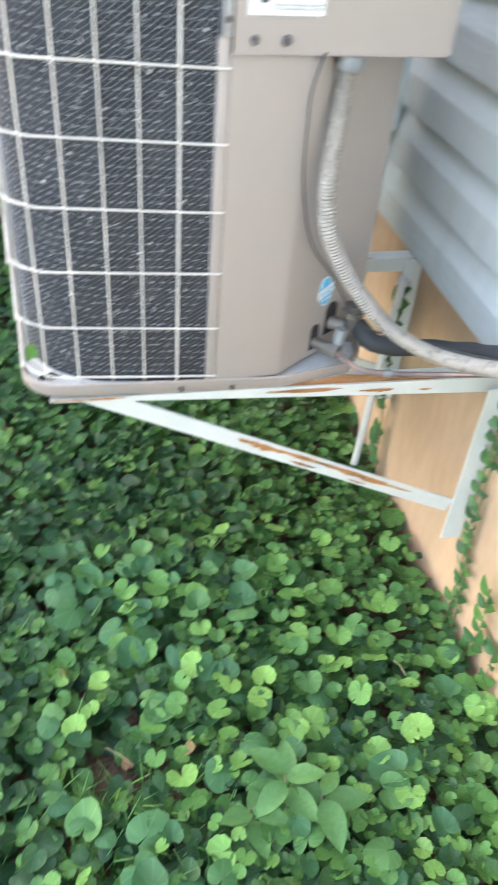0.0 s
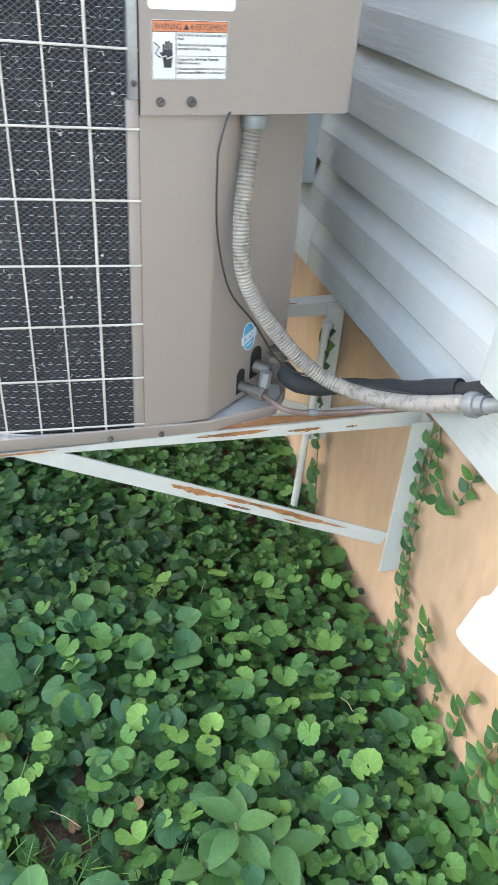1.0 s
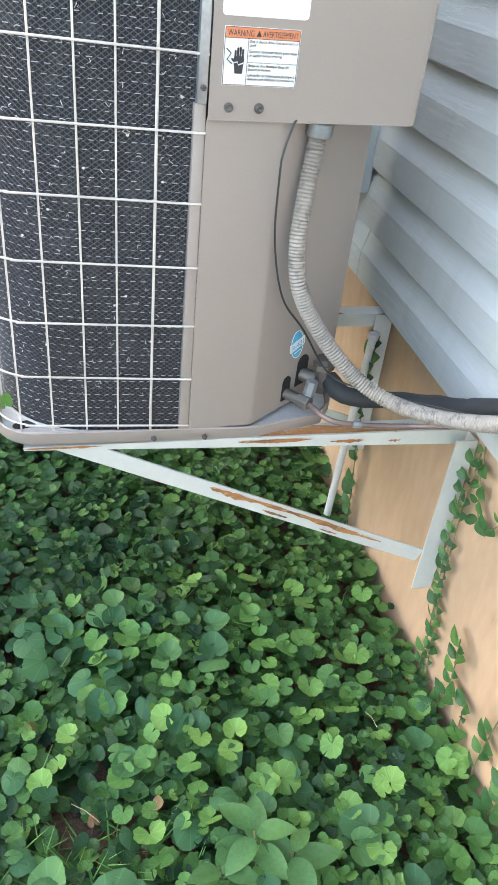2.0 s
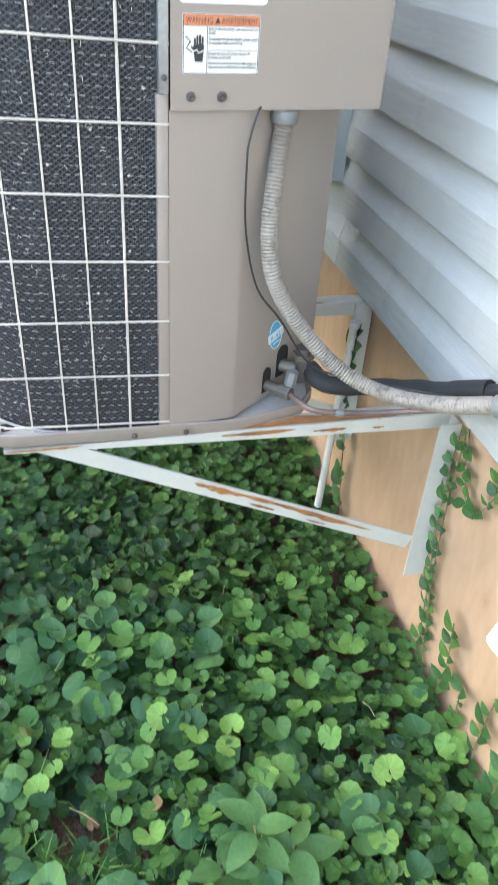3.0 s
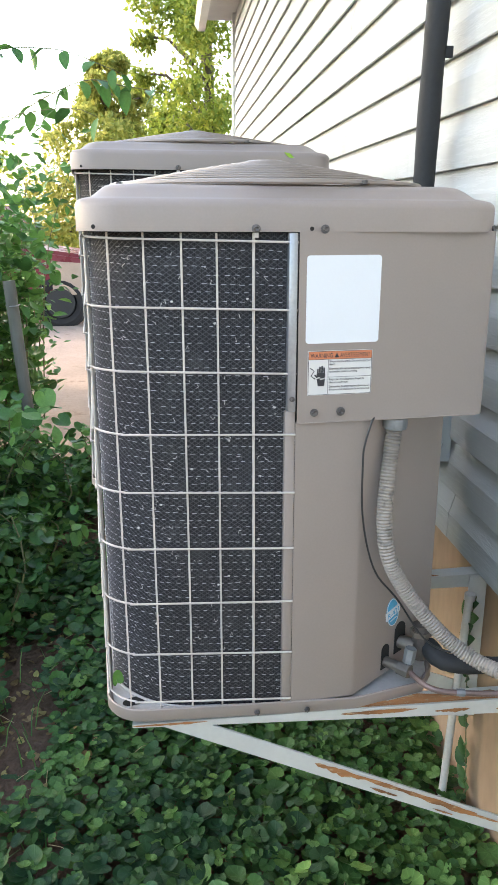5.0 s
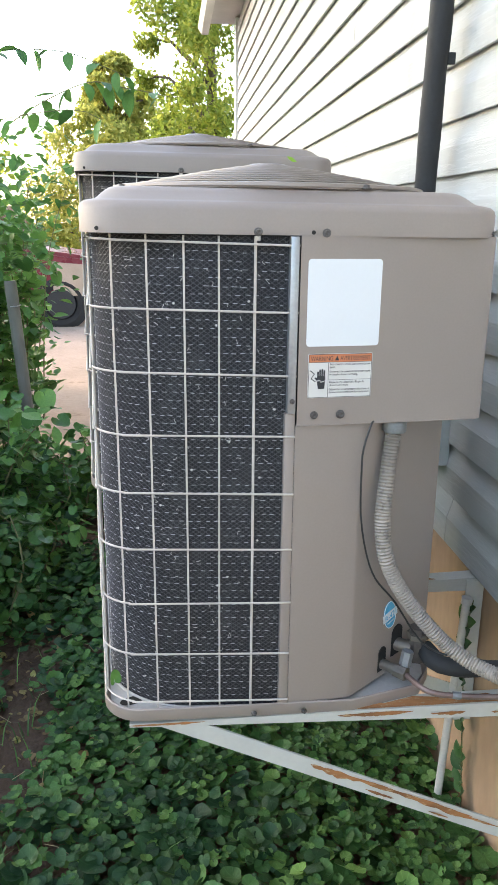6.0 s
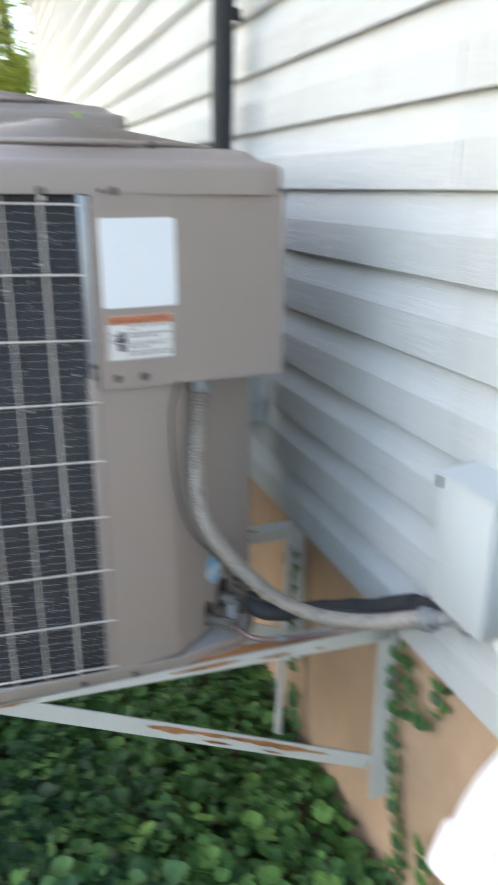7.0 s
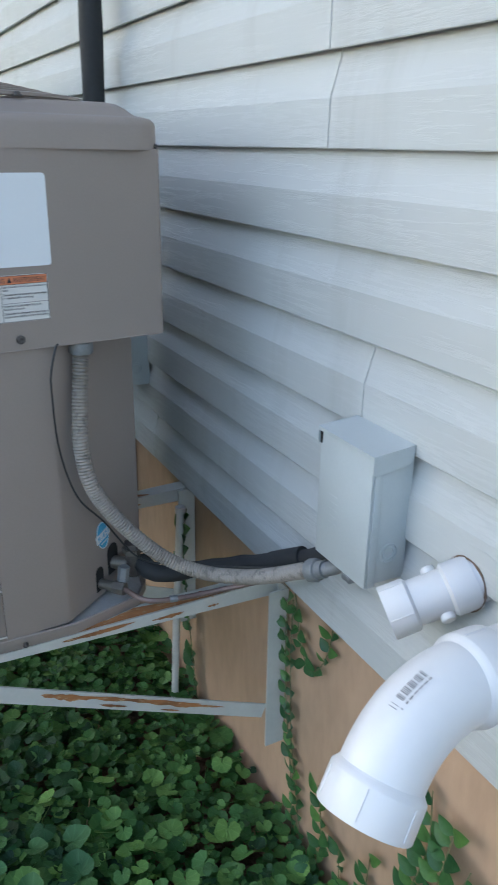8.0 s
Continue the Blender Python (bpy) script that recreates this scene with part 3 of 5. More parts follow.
# lint and seed fluff caught on the net
lint_rng = random.Random(4)
bm = bmesh.new()
for k in range(150):
    x, z = lint_rng.uniform(-0.29, -0.05), lint_rng.uniform(0.68, 1.41)
    y = 0.0115 + (0.02 if x < -0.25 else 0)
    a, L = lint_rng.uniform(0, 6.3), lint_rng.uniform(0.002, 0.008)
    p = Vector((x, y, z))
    q = p + Vector((math.cos(a), -0.15, math.sin(a))) * L
    m = p.lerp(q, 0.5) + Vector((lint_rng.gauss(0, 0.002), -0.001, lint_rng.gauss(0, 0.002)))
    tube([p, m, q], 0.00045, 4, bm)
for k in range(14):
    x, z = lint_rng.uniform(-0.27, -0.05), lint_rng.uniform(0.72, 1.38)
    c = Vector((x, 0.0105, z))
    tube([c + Vector((-0.002, 0, 0)), c, c + Vector((0.002, 0.0, 0.001))], lambda i, n: (0.0008, 0.0022, 0.0008)[i], 6, bm)
part("lint", bm, PAN_WHITE, unit, "pale lint caught in the net", 0)["kind"] = "stuff"
# screws of the front
screw((0.0, -0.0002, 1.170), (0, -1, 0), 0.0062, unit)
screw((0.0415, -0.0002, 1.170), (0, -1, 0), 0.0068, unit)
for x in (-0.0865, -0.0015):
    screw((x, FRONT - 0.006, 0.6535), (0, -1, 0), 0.005, unit)

# valve openings in the cut corner
CUT = Vector((RIGHT - 0.006 - 0.086, 0.128 - 0.0065, 0)).normalized()
CUT_N = Vector((CUT.y, -CUT.x, 0))
def on_cut(s, z, out=0.0):
    """A place on the cut corner, s metres from its crease."""
    return Vector((0.086, 0.0065, z)) + CUT * s + CUT_N * out

def cut_matrix(s, z, out=0.0):
    return Matrix.Translation(on_cut(s, z, out)) @ Matrix((CUT, (0, 0, 1), CUT_N)).transposed().to_4x4()

for s, z, w, h in ((0.085, 0.700, 0.011, 0.024), (0.128, 0.722, 0.016, 0.03)):
    out = [(w * math.cos(radians(a)), h - w + w * math.sin(radians(a))) for a in range(0, 181, 20)] + [(-w, -h), (w, -h)]
    bm = prism(out, "z", 0.0, 0.0012)
    bmesh.ops.transform(bm, matrix=cut_matrix(s, z, 0.0005), verts=bm.verts)
    part("valve_opening", bm, DARK_HOLE, low_panel)

# labels
label_white = part("label", prism([(x, z) for x, z in rounded(-0.0155, 0.0965, 1.2745, 1.4005, 0.005, 4)], "y", -0.0008, 0.0), LABEL, unit, "blank white rating label")
warn = part("warning_label", prism([(x, z) for x, z in rounded(-0.0115, 0.0885, 1.1965, 1.2635, 0.0012, 2)], "y", -0.0007, 0.0), PAPER, unit, "white warning label with an orange heading")
part("heading", box(-0.0105, 0.0875, -0.0010, -0.0006, 1.2510, 1.2625), ORANGE, warn, "orange heading band")
def front_at(x, z):
    return pose(x, -0.0011, z, 90, 0, 0)

lettering("WARNING", 0.0095, front_at(-0.0075, 1.2532), INK, warn, fit_width=0.034)
lettering("AVERTISSEMENT", 0.0095, front_at(0.038, 1.2532), INK, warn, fit_width=0.047)
part("triangle", prism([(0.0295, 1.2532), (0.0365, 1.2532), (0.033, 1.2602)], "y", -0.0011, -0.0008), INK, warn)
for x0, x1, z0, z1 in ((-0.0108, -0.0102, 1.1972, 1.2628), (0.0872, 0.0878, 1.1972, 1.2628), (-0.0108, 0.0878, 1.1970, 1.1976), (-0.0108, 0.0878, 1.2624, 1.2630), (0.0198, 0.0203, 1.1972, 1.2510), (0.0198, 0.0875, 1.2236, 1.2240), (-0.0108, 0.0878, 1.2504, 1.2510)):
    part("rule", box(x0, x1, -0.0011, -0.0007, z0, z1), INK, warn)
LINES = ((1.2468, "Risk of electric shock. Can cause injury or"), (1.2424, "death."), (1.2358, "Disconnect the remote electric power supply"), (1.2314, "or supplies before servicing."),
         (1.2196, "Risque de choc \u00e9lectrique. Risque de"), (1.2152, "blessure ou de mort."), (1.2086, "D\u00e9brancher les alimentations \u00e9lectriques \u00e0"), (1.2042, "distance avant d'effectuer la maintenance."))
for z, words in LINES:
    lettering(words, 0.0046, front_at(0.0218, z - 0.0008), INK, warn, fit_width=min(0.064, 0.00152 * len(words)))
bm = prism(rounded(0.0022, 0.0156, 1.2195, 1.2305, 0.0025, 3), "y", -0.0015, -0.0006)
prism([(0.003, 1.2205), (0.0045, 1.2105), (0.0142, 1.2105), (0.0152, 1.2205)], "y", -0.0014, -0.0006, bm)
for x, top in ((0.0028, 1.2370), (0.0060, 1.2402), (0.0093, 1.2410), (0.0126, 1.2388)):
    prism(rounded(x, x + 0.0025, 1.2285, top, 0.0011, 2), "y", -0.0013, -0.0006, bm)
prism([(0.0028, 1.2225), (-0.0012, 1.2268), (-0.0002, 1.2284), (0.0035, 1.2262)], "y", -0.0012, -0.0006, bm)
part("pictogram", bm, INK, warn, "black hazard pictogram")
part("zigzag", tube([(-0.0079, -0.001, 1.2385), (-0.0015, -0.001, 1.2335), (-0.0066, -0.001, 1.2262), (0.0002, -0.001, 1.2215)], 0.0008, 5), INK, warn)
part("flash", tube([(0.001, -0.0016, 1.2222), (0.007, -0.0016, 1.2240), (0.0085, -0.0016, 1.2205), (0.0165, -0.0016, 1.2236)], 0.0007, 5), PAPER, warn)

# blue oval sticker on the cut corner
def oval(rx, rz, n=28):
    return [(rx * math.cos(2 * math.pi * k / n), rz * math.sin(2 * math.pi * k / n)) for k in range(n)]

TAG_M = cut_matrix(0.102, 0.781, 0.0002) @ pose(0, 0, 0, 0, 0, 12) @ Matrix.Diagonal((1.32, 1.28, 1, 1))
def on_tag(bm):
    bmesh.ops.transform(bm, matrix=TAG_M, verts=bm.verts)
    return bm

tag = part("sticker", on_tag(prism(oval(0.0135, 0.022), "z", 0, 0.0006)), BLUE, unit, "blue and white oval sticker")
part("sticker_band", on_tag(prism([(-0.0155, -0.0062), (0.0155, -0.0062), (0.0155, 0.0062), (-0.0155, 0.0062)], "z", 0.0003, 0.0016)), LABEL, tag)
lettering("R-421", 0.0115, TAG_M @ Matrix.Translation((-0.0125, -0.0042, 0.0021)), BLUE, tag, fit_width=0.025)
part("rim", on_tag(tube([(0.0128 * math.cos(a), 0.0212 * math.sin(a), 0.0007) for a in np.linspace(0, 2 * math.pi, 32, endpoint=False)], 0.0006, 5, closed=True)), LABEL, tag)
part("bar", on_tag(prism([(-0.007, -0.0122), (0.007, -0.0122), (0.007, -0.0108), (-0.007, -0.0108)], "z", 0.0004, 0.0013)), LABEL, tag)

LEANING.clear()
# ---- second unit, behind and a little higher ----
LIFT = 0.128
copy_thing(unit, pose(0.355, 0.785, BASE + LIFT, 0, 0, TH))

# ---- wall brackets ----
def rust_run(a, e, up, parent, runs, seed):
    """Thin flaking rust along a bar: each run is (from, to, distance below the edge, depth)."""
    for j, (s0, s1, below, deep) in enumerate(runs):
        bm = bmesh.new()
        n = 36
        top, low = [], []
        for k in range(n + 1):
            f = k / n
            env = max(0.02, math.sin(math.pi * f)) ** 0.6
            wob = 0.7 * noise.noise((f * 6, seed, j * 3.7)) + 0.35 * noise.noise((f * 19, seed, j * 3.7 + 9))
            p = a.lerp(e, s0 + (s1 - s0) * f) + Vector((0, -0.0012 - 0.0004 * j, 0))
            top.append(bm.verts.new(p - up * (below - 0.25 * deep * env * (1 + wob))))
            low.append(bm.verts.new(p - up * (below + 0.5 * deep * env * (1 + 0.9 * wob))))
        for k in range(n):
            bm.faces.new((top[k], low[k], low[k + 1], top[k + 1]))
        part("rust_patch", bm, RUST, parent)


def bracket(y, z, wall_z, leg_y, group="wall brackets"):
    """An angle-iron bracket: arm under the unit, diagonal strut, and a leg standing off the wall."""
    b = thing("wall_bracket", 0.93, y, z - 0.37, "white painted angle-iron wall bracket with rust streaks", "bracket", group=group)
    x0, x1 = 0.155, 0.943
    arm = prism([(y, 0), (y, -1), (y + 0.004, -1), (y + 0.004, -0.004), (y + 0.038, -0.004), (y + 0.038, 0)], "x", x0, x1)
    for v in arm.verts:
        s = (v.co.x - x0) / (x1 - x0)
        top, deep = z + (wall_z - z) * s, 0.006 + 0.027 * s
        v.co.z = top - deep if v.co.z < -0.5 else top + v.co.z
    part("arm", arm, BRACKET, b, "white arm with rust blooms")
    drop = z - 0.64
    a, e = Vector((0.263, y + 0.0015, 0.640 + drop)), Vector((0.903, leg_y + 0.004, 0.375 + drop + 0.5 * (wall_z - 0.645 - drop)))
    d = (e - a).normalized()
    up = Vector((-d.z, 0, d.x)).normalized()
    bm = bmesh.new()
    prof = [(0, 0.0), (0, -0.031), (0.028, -0.031), (0.028, -0.027), (0.004, -0.027), (0.004, 0.0)]
    lo = []
    for o, h in prof:
        p = a + Vector((0, o, 0)) + up * h
        lo.append(bm.verts.new(p + d * ((z - 0.006 - p.z) / d.z)))
    hi = [bm.verts.new(e + Vector((0, o, 0)) + up * h) for o, h in prof]
    for i in range(6):
        bm.faces.new((lo[i], lo[(i + 1) % 6], hi[(i + 1) % 6], hi[i]))
    bm.faces.new(lo[::-1])
    bm.faces.new(hi)
    bmesh.ops.recalc_face_normals(bm, faces=bm.faces)
    part("strut", bm, BRACKET, b, "white diagonal strut, rusted along its edge")
    # flaking rust along the strut's upper edge
    rust_run(a, e, up, b, ((0.32, 0.46, 0.009, 0.016), (0.40, 0.78, 0.007, 0.013), (0.60, 0.86, 0.010, 0.012), (0.48, 0.56, 0.021, 0.007), (0.66, 0.72, 0.023, 0.005)), int(y * 100))
    a2, e2 = Vector((x0, y, z)), Vector((x1, y, wall_z))
    rust_run(a2, e2, Vector((0, 0, 1)), b, ((0.0, 0.16, 0.002, 0.006), (0.45, 0.62, 0.006, 0.012), (0.66, 0.74, 0.013, 0.010), (0.8, 0.83, 0.016, 0.006)), int(y * 100) + 5)
    bm = bmesh.new()
    vs = []
    for k, (s, w) in enumerate(((0.46, 0.0), (0.5, 0.02), (0.56, 0.012), (0.63, 0.027), (0.72, 0.017), (0.8, 0.024), (0.86, 0.0))):
        top = a2.lerp(e2, s)
        vs.append((bm.verts.new(top + Vector((0, 0.003, 0.0012))), bm.verts.new(top + Vector((0, 0.004 + w, 0.0012)))))
    for p, q in zip(vs, vs[1:]):
        bm.faces.new((p[0], q[0], q[1], p[1]))
    part("rust_patch", bm, RUST, b)
    leg = prism([(0.901, leg_y), (0.943, leg_y), (0.943, leg_y + 0.04), (0.939, leg_y + 0.04), (0.939, leg_y + 0.004), (0.901, leg_y + 0.004)], "z", wall_z - 0.375, wall_z - 0.002)
    part("wall_leg", leg, BRACKET, b, "white wall leg with bolt heads")
    for dz in (0.06, 0.2, 0.32):
        screw((0.939, leg_y + 0.022, wall_z - 0.375 + dz), (-1, 0, 0), 0.008, b, "bolt")
    return b

bracket(0.0, BASE, 0.645, -0.036)
bracket(0.43, BASE, 0.668, 0.42)
bracket(0.86, BASE + LIFT, 0.645 + LIFT, 0.85)
bracket(1.30, BASE + LIFT, 0.645 + LIFT, 1.29)

# ---- electrical: conduit, disconnect boxes ----
hose_pts = [(0.588, 0.035, 1.146), (0.582, 0.03, 1.10), (0.574, 0.018, 1.04), (0.570, 0.008, 0.985), (0.580, 0.0, 0.92), (0.622, -0.002, 0.846), (0.69, -0.022, 0.772), (0.752, -0.07, 0.747), (0.806, -0.155, 0.772), (0.842, -0.24, 0.820), (0.853, -0.27, 0.836)]
hose_run = spline(hose_pts, 0.0026)
conduit = thing("flexible_conduit", 0.69, -0.02, 0.74, "grimy grey ribbed flexible conduit between unit and switch box", "conduit")
def ribbed(k, n):
    return 0.0136 if k % 2 else 0.0116
part("sleeve", tube(hose_run, ribbed, 14), CONDUIT, conduit, "", 30)
def connector(at, ahead, parent, size=1.0):
    bm = bmesh.new()
    prof = [(0.0135, -0.006), (0.019, -0.006), (0.020, -0.004), (0.020, 0.012), (0.019, 0.014), (0.0155, 0.015), (0.0155, 0.03), (0.012, 0.03)]
    rings = [[((r + (0.0012 if i % 2 and r > 0.018 else 0)) * math.cos(i * math.pi / 12), (r + (0.0012 if i % 2 and r > 0.018 else 0)) * math.sin(i * math.pi / 12), h) for i in range(24)] for r, h in prof]
    loft(rings, bm, (True, True))
    bmesh.ops.transform(bm, matrix=Matrix.Translation(at) @ Vector(ahead).to_track_quat("Z", "Y").to_matrix().to_4x4() @ Matrix.Diagonal((size, size, size, 1)), verts=bm.verts)
    part("connector", bm, NUT, parent, "ribbed grey connector nut")
connector((0.5875, 0.035, 1.138), (0.02, 0, 1), conduit, 0.9)
connector((0.848, -0.258, 0.829), (0.30, -0.8, 0.42), conduit, 0.88)
part("elbow", tube(spline([(0.856, -0.277, 0.838), (0.868, -0.296, 0.852), (0.872, -0.302, 0.872)], 0.004), 0.0115, 10), NUT, conduit)

def switch_box(x, y0, y1, z0, z1):
    d = thing("switch_box", WALL_X, (y0 + y1) / 2, z0, "pale grey metal electrical disconnect box screwed to the siding", "switch box", group="electrical boxes")
    part("body", box(x, WALL_X + 0.004, y0, y1, z0, z1 - 0.004, 0.002), BOX_GREY, d)
    part("front_cover", box(x - 0.004, x, y0 - 0.001, y1 + 0.001, z0 - 0.004, z1 - 0.0035, 0.0018), BOX_GREY, d, "flat grey cover")
    part("side_fold", box(x + 0.001, x + 0.014, y0 - 0.0022, y0, z0 - 0.003, z1 - 0.012, 0.0008), BOX_GREY, d)
    # dark strip painted as the shadow below the hood's corner
    part("painted_shadow", box(x - 0.0048, x - 0.0035, y1 - 0.004, y1 + 0.0014, z1 - 0.024, z1 - 0.006), DARK_HOLE, d)
    bm = prism([(x - 0.0062, z1 - 0.0055), (x - 0.0062, z1), (WALL_X, z1 + 0.006), (WALL_X, z1 + 0.004), (x - 0.0047, z1 - 0.0016), (x - 0.0047, z1 - 0.0055)], "y", y0 - 0.004, y1 + 0.004)
    part("hood", bm, BOX_GREY, d, "folded rain hood")
    for y in (y0 - 0.0052, y1 + 0.0034):
        bm = prism([(x - 0.0062, z1 - 0.022), (x - 0.004, z1 - 0.0265), (x + 0.001, z1 - 0.028), (WALL_X - 0.012, z1 - 0.022), (WALL_X - 0.006, z1 - 0.019), (WALL_X - 0.002, z1 - 0.013), (WALL_X - 0.001, z1 + 0.0064), (x - 0.0062, z1 + 0.0006)], "y", y, y + 0.0018)
        part("hood_flange", bm, BOX_GREY, d)
    for r in (0.0145, 0.009):
        part("knockout", tube([((x + WALL_X) / 2 + 0.004 + r * math.cos(a), y0 - 0.0004, z0 + 0.045 + r * math.sin(a)) for a in np.linspace(0, 2 * math.pi, 28, endpoint=False)], 0.0012, 5, closed=True), BOX_GREY, d)
    for k in range(5):
        zc = z0 + 0.06 + 0.011 * k
        part("worn_print", box(x - 0.0044, x - 0.0038, (y0 + y1) / 2 + 0.012, (y0 + y1) / 2 + 0.034 - 0.003 * (k % 2), zc, zc + 0.0012), WORN, d)
    part("latch", box(x - 0.006, x + 0.008, y0 + 0.03, y0 + 0.05, z0 - 0.012, z0 - 0.003, 0.001), GALV, d)
    return d

switch_box(0.856, -0.382, -0.258, 0.868, 1.066)
switch_box(0.847, 0.65, 0.77, 0.868, 1.066)

# refrigerant lines, valves and control wire
valve = thing("service_valve", 0.63, 0.02, 0.70, "dull brass service valves with flare nuts", "valve", group="service valves")
base_v = Matrix.Translation((0.45, 0, 0)) @ pose(0, 0, 0, 0, 0, TH)
def cut_world(s, z, out):
    return base_v @ on_cut(s, z, out)
part("stub", tube([cut_world(0.085, 0.690, -0.01), cut_world(0.087, 0.690, 0.035)], 0.0095, 10), BRASS, valve)
part("flare_nut", tube([cut_world(0.087, 0.690, 0.03), cut_world(0.088, 0.690, 0.052)], 0.0125, 6), BRASS, valve)
part("cap", tube([cut_world(0.10, 0.698, 0.040), cut_world(0.104, 0.726, 0.042)], 0.0105, 6), NUT, valve, "bright hex cap")
part("stub", tube([cut_world(0.128, 0.712, -0.01), cut_world(0.135, 0.712, 0.03)], 0.0125, 10), BRASS, valve)
part("body", tube([cut_world(0.142, 0.690, 0.036), cut_world(0.142, 0.756, 0.036)], 0.0155, 8), STEEL, valve)
part("collar", tube([cut_world(0.142, 0.735, 0.036), cut_world(0.142, 0.745, 0.036)], 0.0195, 6), BRASS, valve)
suction = thing("insulated_pipe", 0.8, 0.02, 0.66, "black foam-insulated refrigerant pipe", "pipe")
def lumpy(k, n):
    return 0.0165 * (1 + 0.06 * math.sin(k * 1.3) + 0.04 * math.sin(k * 0.45))
part("insulation", tube(spline([tuple(cut_world(0.15, 0.715, 0.045)), (0.70, 0.035, 0.703), (0.77, 0.025, 0.698), (0.83, -0.02, 0.716), (0.88, -0.11, 0.758), (0.92, -0.19, 0.803), (0.95, -0.21, 0.815)], 0.012), lumpy, 12), RUBBER, suction)
part("wrap", tube(spline([(0.872, -0.093, 0.750), (0.886, -0.122, 0.767), (0.90, -0.15, 0.783)], 0.006), 0.0195, 12), RUBBER, suction, "black tape wrap")
liquid = thing("copper_pipe", 0.8, 0.0, 0.66, "thin dull copper refrigerant pipe", "pipe")
part("tube", tube(spline([tuple(cut_world(0.088, 0.690, 0.05)), (0.66, -0.02, 0.688), (0.72, -0.03, 0.682), (0.80, -0.05, 0.690), (0.865, -0.12, 0.735), (0.92, -0.2, 0.79), (0.95, -0.21, 0.80)], 0.01), 0.0052, 8), COPPER, liquid)
part("tape_band", tube([(0.700, -0.0270, 0.6832), (0.714, -0.0292, 0.6822)], 0.0066, 8), NUT, liquid)
wire = thing("control_wire", 0.57, 0.02, 0.78, "thin black control wire hanging from the control box", "wire")
part("strand", tube(spline([(0.55, 0.016, 1.156), (0.542, 0.006, 1.153), (0.531, 0.002, 1.116), (0.529, 0.001, 1.085), (0.534, 0.004, 0.99), (0.559, 0.012, 0.898), (0.604, 0.022, 0.837), (0.66, 0.02, 0.755), (0.72, 0.0, 0.735), (0.80, -0.08, 0.752), (0.86, -0.18, 0.79), (0.90, -0.25, 0.835)], 0.012), 0.0017, 6), CABLE, wire)

riser = thing("insulated_riser", 0.853, 0.77, 1.38, "black foam-clad pipe rising against the siding", "pipe")
part("insulation", tube(spline([(0.853, 0.785, 1.38), (0.853, 0.775, 1.55), (0.851, 0.758, 1.75), (0.853, 0.745, 1.95), (0.855, 0.74, 2.5), (0.855, 0.74, 3.36)], 0.03), lambda k, n: 0.0265 * (1 + 0.03 * math.sin(k * 0.9)), 14), RUBBER, riser)
part("tape_tab", box(0.872, 0.89, 0.735, 0.742, 1.80, 1.825, 0.001), RUBBER, riser)

# ---- white plastic vents ----
def hub(prof, at, ahead, parent, name, material=PVC, sides=32, ribs=0):
    bm = bmesh.new()
    rings = []
    for r, h in prof:
        rings.append([(r * math.cos(2 * math.pi * i / sides), r * math.sin(2 * math.pi * i / sides), h) for i in range(sides)])
    loft(rings, bm)
    m = Matrix.Translation(at) @ Vector(ahead).to_track_quat("Z", "Y").to_matrix().to_4x4()
    bmesh.ops.transform(bm, matrix=m, verts=bm.verts)
    ob = part(name, bm, material, parent)
    for k in range(ribs):
        a = 2 * math.pi * k / ribs + 0.3
        r, h0 = max(p[0] for p in prof), 0.0
        bm = tube([m @ Vector(((r + 0.0003) * math.cos(a), (r + 0.0003) * math.sin(a), h0 + 0.002)), m @ Vector(((r + 0.0003) * math.cos(a), (r + 0.0003) * math.sin(a), h0 + 0.031))], 0.0008, 5)
        part("mould_rib", bm, material, ob)
    return ob

vent = thing("vent_elbow", 0.90, -0.66, 0.86, "large glossy white plastic pipe elbow turned downwards", "pipe elbow", group="vent pipes")
A_W, A_C, A_O = Vector((0.945, -0.665, 0.945)), Vector((0.690, -0.676, 0.955)), Vector((0.622, -0.703, 0.862))
d1, d2 = (A_C - A_W).normalized(), (A_O - A_C).normalized()
PR = 0.041
bend = [A_C - d1 * 0.072 * (1 - k / 14) ** 2 + d2 * 0.072 * (k / 14) ** 2 for k in range(15)]
part("pipe", tube([A_W, A_C - d1 * 0.095], PR, 36, caps=False), PVC, vent)
part("bend", tube([A_C - d1 * 0.1, *bend, A_C + d2 * 0.1], PR + 0.001, 36, caps=False), PVC, vent)
socket = [(PR + 0.0009, -0.008), (PR + 0.0028, -0.005), (PR + 0.0062, -0.001), (PR + 0.0066, 0.001), (PR + 0.0066, 0.034), (PR + 0.0055, 0.036), (PR - 0.0005, 0.036), (PR - 0.0005, 0.004)]
hub(socket, A_C - d1 * 0.069, -d1, vent, "socket", ribs=6)
hub(socket, A_C + d2 * 0.077, d2, vent, "socket", ribs=6)
